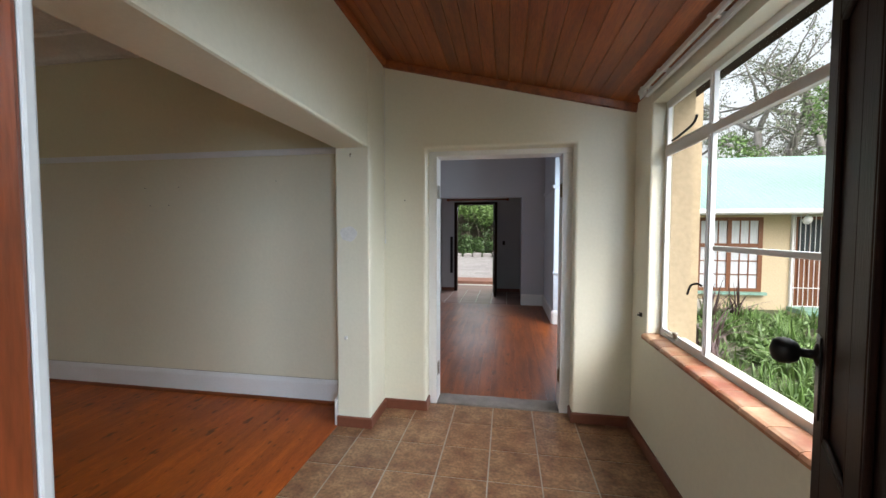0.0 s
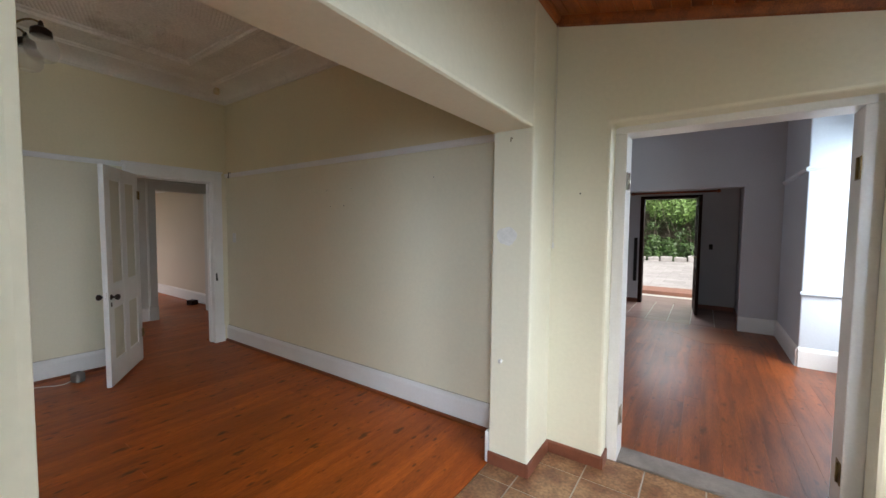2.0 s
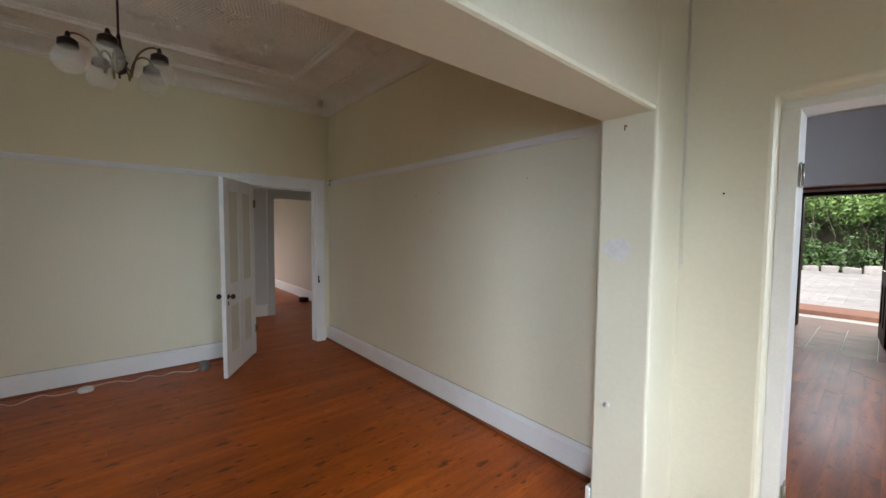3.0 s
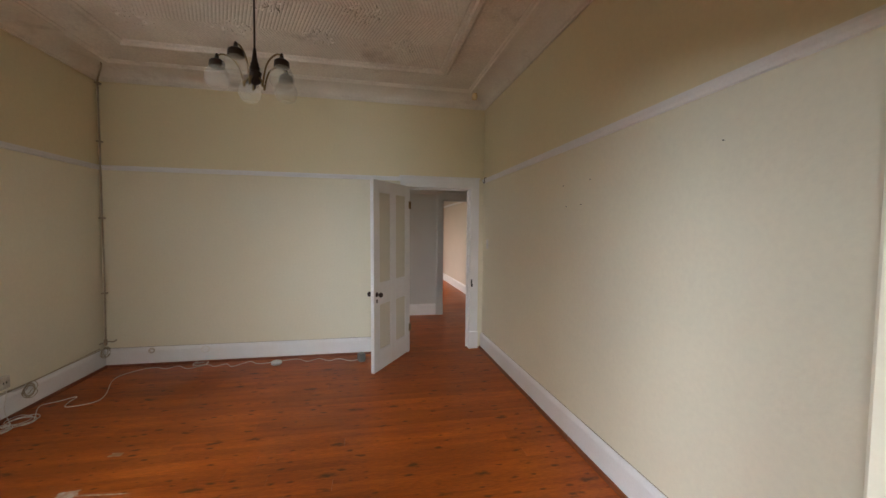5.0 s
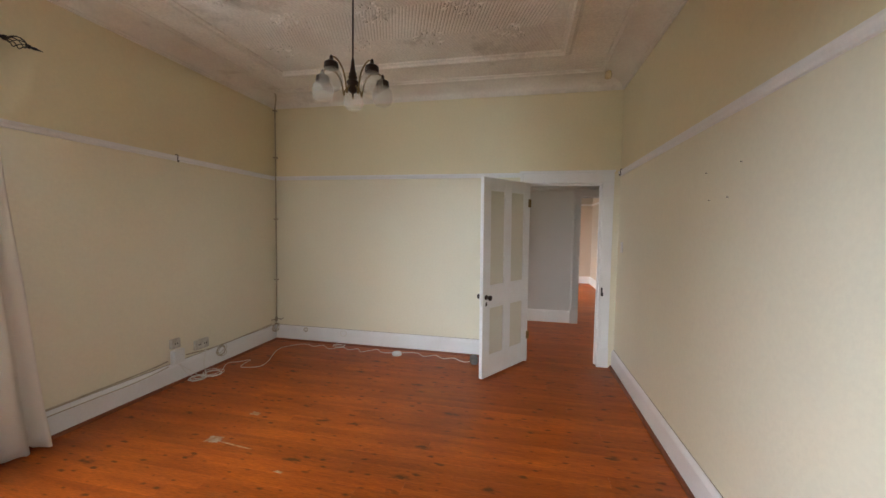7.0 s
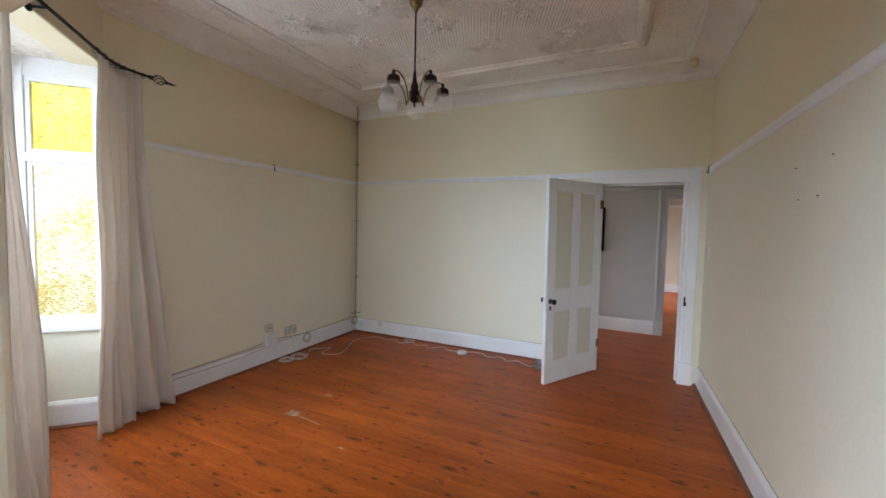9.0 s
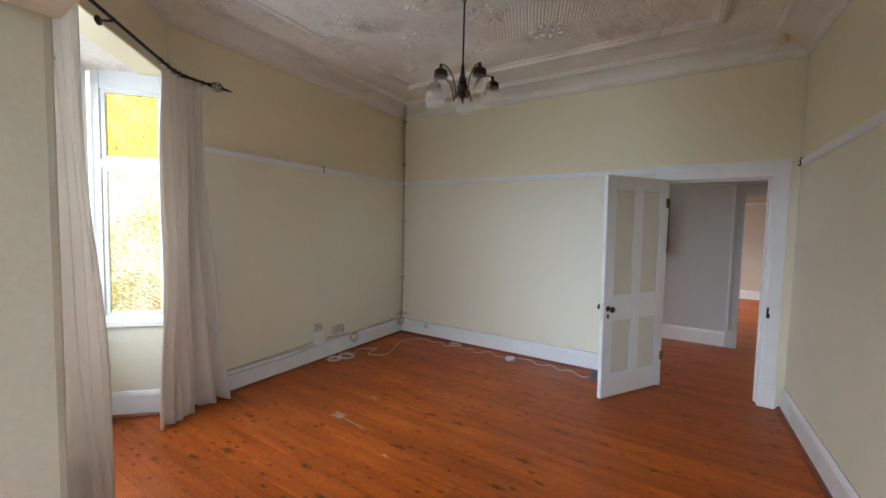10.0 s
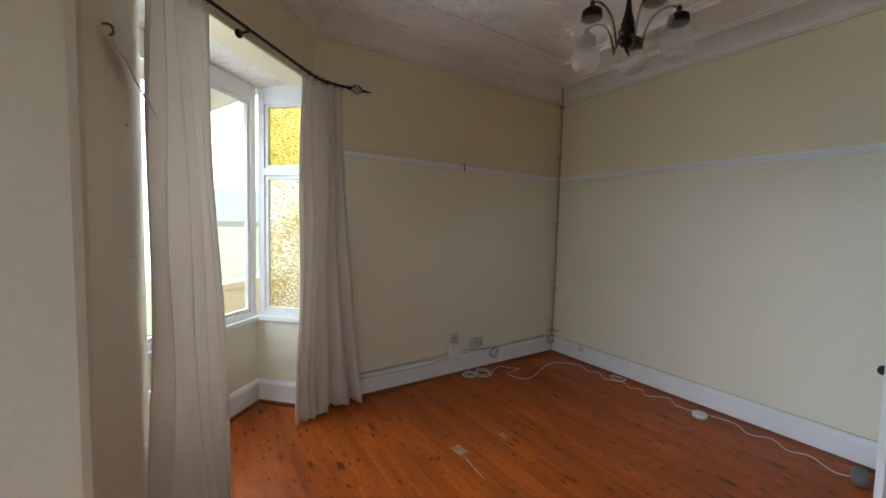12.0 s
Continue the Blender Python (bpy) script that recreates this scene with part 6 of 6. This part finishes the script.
# garden beyond the far door: step, paving, stone edging and hedge
yard = tagged(new("paving", None), "pale stone paving of the back yard", "paving", kind="structure")
bm = bmesh.new()
box(bm, -7.0, 5.0, 9.62, 24.0, G - 0.05, -0.112)
part("bed", bm, GROUT, yard)
bm = bmesh.new()
box(bm, 0.005, 0.595, 0.005, 0.595, -0.13, -0.10)
slab_mesh = mesh_of("paving_stone", bm, PAVING)
for r in range(19):
    for c in range(14):
        o = new("paving_stone", slab_mesh)
        o.parent, o.location = yard, (-5.4 + c * 0.6 + (0.3 if r % 2 else 0), 12.4 + r * 0.6, 0)
stp = thing("garden_step", "low red brick step outside the garden door", "step", pose(0, 0, 0))
bm = bmesh.new()
box(bm, -2.4, 1.4, 11.5, 12.4, -0.13, -0.02)
part("brick_edge", bm, BRICK, stp, bevel=0.01)
bm = bmesh.new()
box(bm, -1.6, 0.6, 9.62, 10.6, -0.13, -0.02)
part("slab", bm, ALC_TILE, stp, bevel=0.008)
kerb = thing("stone_edging", "pale stone edging along the hedge bed", "edging", pose(0, 0, 0))
rng = random.Random(2)
for k in range(22):
    bm = bmesh.new()
    x = -8.0 + k * 0.62
    vs = box(bm, x, x + rng.uniform(0.5, 0.6), 23.8 + rng.uniform(-0.1, 0.1), 24.2, G, 0.12 + rng.uniform(-0.12, 0.14))
    for v in vs:
        v.co += Vector((rng.uniform(-0.05, 0.05), rng.uniform(-0.05, 0.05), rng.uniform(-0.05, 0.05)))
    part("stone", bm, PAVING, kerb, bevel=0.06)
hedge = thing("hedge", "tall leafy green hedge over dark stems", "hedge", pose(0, 0, 0))
rng = random.Random(9)
hb = [(rng.uniform(-9, 6), rng.uniform(25.4, 26.6), rng.uniform(2.6, 5.2), rng.uniform(0.4, 0.8)) for _ in range(120)]
o = new("foliage", clump("foliage", LEAF, 34000, hb, 0.075, 41))
o.parent = hedge
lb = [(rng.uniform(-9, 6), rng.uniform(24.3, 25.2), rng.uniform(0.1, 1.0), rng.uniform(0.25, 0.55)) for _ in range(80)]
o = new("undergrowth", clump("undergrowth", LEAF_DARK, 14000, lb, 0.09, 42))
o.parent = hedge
# Inner leaves take the darker green: shade within the hedge put into colour.
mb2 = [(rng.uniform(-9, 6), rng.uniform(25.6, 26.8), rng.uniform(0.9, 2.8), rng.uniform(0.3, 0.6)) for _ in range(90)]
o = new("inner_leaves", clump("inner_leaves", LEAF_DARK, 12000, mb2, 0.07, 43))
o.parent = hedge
bm = bmesh.new()
for k in range(60):
    x, y = rng.uniform(-9, 6), rng.uniform(25.2, 26.4)
    tube(bm, [(x, y, G), (x + rng.gauss(0, 0.2), y, 1.4), (x + rng.gauss(0, 0.4), y, 3.2)], 0.022, 5, 0.008)
part("brushwood", bm, BARK_DARK, hedge)
# Added dark sheet fills the gaps with the shade behind the leaves.
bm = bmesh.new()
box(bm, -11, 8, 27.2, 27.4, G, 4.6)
part("dark_backing", bm, BARK_DARK, hedge)

# veranda outside the bay and the hills beyond
ver = thing("veranda", "cream painted veranda with an iron roof", "veranda", pose(0, 0, 0))
d1 = Vector((1, -1, 0)).normalized()
o0 = Vector((-1.17, -1.0, 0))
for u, w in ((-1.45, 0.09), (1.1, 0.09)):
    p = o0 + d1 * 1.75 + Vector((1, 1, 0)).normalized() * u
    bm = bmesh.new()
    box(bm, -w / 2, w / 2, -w / 2, w / 2, -0.1, 2.6, pose(p.x, p.y, 0, 0, 0, 45))
    part("post", bm, VER_PAINT, ver, bevel=0.006)
m = pose(o0.x, o0.y, 0, 0, 0, -45)
bm = bmesh.new()
box(bm, 1.68, 1.82, -1.7, 3.2, 2.42, 2.58, m)
part("beam", bm, VER_PAINT, ver)
bm = bmesh.new()
box(bm, 0.35, 2.3, -3.2, 3.2, -0.36, -0.1, m)
part("deck", bm, SKIRT_TILE, ver)
bm = bmesh.new()
box(bm, 1.66, 1.80, -3.2, -1.5, -0.1, 0.62, m)
box(bm, 1.62, 1.84, -3.2, -1.45, 0.62, 0.70, m)
part("parapet", bm, VER_PAINT, ver)
bm = bmesh.new()
n = 90
lo, hi = [], []
for i in range(n):
    y = -1.7 + 4.9 * i / (n - 1)
    h = 0.012 if i % 2 else 0.0
    lo.append(bm.verts.new(m @ Vector((2.35, y, 2.50 + h))))
    hi.append(bm.verts.new(m @ Vector((0.55, y, 2.98 + h))))
for i in range(n - 1):
    bm.faces.new((lo[i], lo[i + 1], hi[i + 1], hi[i]))
part("roof", bm, WHITE, ver, "pale corrugated roof sheets")
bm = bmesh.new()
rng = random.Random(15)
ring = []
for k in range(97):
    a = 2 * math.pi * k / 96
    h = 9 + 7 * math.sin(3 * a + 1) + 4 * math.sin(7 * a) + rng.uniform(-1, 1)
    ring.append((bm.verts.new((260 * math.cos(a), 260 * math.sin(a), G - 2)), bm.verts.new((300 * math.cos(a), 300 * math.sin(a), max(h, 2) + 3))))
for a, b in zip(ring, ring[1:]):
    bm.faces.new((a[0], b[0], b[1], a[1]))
setting("backdrop", bm, HILLS, "distant green hills with haze put into their colour", "hills")

# ---- floorboards and tiles ----
def board(width, length, mat):
    bm = bmesh.new()
    c, w = 0.0003, width - 0.0004
    sec = [(0.0004, -0.02), (w, -0.02), (w, -c), (w - c, 0), (0.0004 + c, 0), (0.0004, -c)]
    slab(bm, sec, "y", 0.0006, length - 0.0006)
    return mesh_of("floorboard", bm, mat)


def lay(parent, x0, x1, width, bounds, seed, mat=BOARDS):
    rng = random.Random(seed)
    rows = int((x1 - x0) / width)
    for r in range(rows + 1):
        x = x0 + r * width
        w = min(width, x1 - x)
        if w < 0.01:
            continue
        a, b = bounds(x + w / 2)
        y = a
        cut = rng.uniform(0.9, 3.0)
        while y < b - 0.01:
            ln = min(cut, b - y)
            if b - y - ln < 0.4:
                ln = b - y
            o = new("floorboard", board(w, ln, mat))
            o.parent, o.location = parent, (x, y, rng.uniform(-0.0002, 0.0002))
            y += ln
            cut = rng.uniform(1.6, 3.4)


def room_bounds(x):
    lo = YS - 0.0 if x < CH0[0] else (-3.22 - x if x < BAY0[0] else x + 0.16)
    hi = YN if x < XR else -1.13 - x
    return lo, max(hi, lo)


lay(floor, XW, -0.66, 0.112, room_bounds, 1)
floor_rear = tagged(new("floor_rear", None), "varnished pine floor of the rear rooms", "floor", kind="structure")
lay(floor_rear, -2.6, 1.70, 0.125, lambda x: (YD + 0.03, 7.80 if x < 1.02 else 6.28), 2, BOARDS_WORN)
lay(floor_rear, -7.0, XW - 0.0, 0.125, lambda x: (-1.2, 4.2) if x < XW - 0.2 else (2.125, 2.9), 3)
lay(floor_rear, -12.0, -7.0, 0.125, lambda x: (1.05, 3.95) if x < -7.2 else (2.955, 3.715), 4)


def tiles(parent, name, mat, xs, ys, thick, joint, chamfer=0.003):
    shared = {}
    for x0, x1 in zip(xs, xs[1:]):
        for y0, y1 in zip(ys, ys[1:]):
            key = (round(x1 - x0, 3), round(y1 - y0, 3))
            if key not in shared:
                bm = bmesh.new()
                w, h, j, c = x1 - x0, y1 - y0, joint / 2, chamfer
                lo = [bm.verts.new(p) for p in ((j, j, -thick), (w - j, j, -thick), (w - j, h - j, -thick), (j, h - j, -thick))]
                mid = [bm.verts.new((v.co.x, v.co.y, -c * 0.5)) for v in lo]
                hi = [bm.verts.new((v.co.x + (c if v.co.x < w / 2 else -c), v.co.y + (c if v.co.y < h / 2 else -c), 0)) for v in lo]
                for a, b in ((lo, mid), (mid, hi)):
                    for i in range(4):
                        bm.faces.new((a[i], a[(i + 1) % 4], b[(i + 1) % 4], b[i]))
                bm.faces.new(hi)
                shared[key] = mesh_of(name, bm, mat)
            o = new(name, shared[key])
            o.parent, o.location = parent, (x0, y0, 0)


xs = [XR] + [-0.755 + 0.3135 * k for k in range(6)] + [XE]
ys = [YF - 0.16] + [2.92 - 0.325 * k for k in range(7, -1, -1)] + [YN + 0.14]
tiles(floor_porch, "floor_tile", TILE, xs, ys, 0.01, 0.0075)
alc = tagged(new("floor_alcove", None), "red quarry tiles of the alcove", "floor", kind="structure")
tiles(alc, "floor_tile", ALC_TILE, [-1.32 + 0.3235 * k for k in range(7)], [7.80 + 0.33 * k for k in range(7)], 0.01, 0.008)
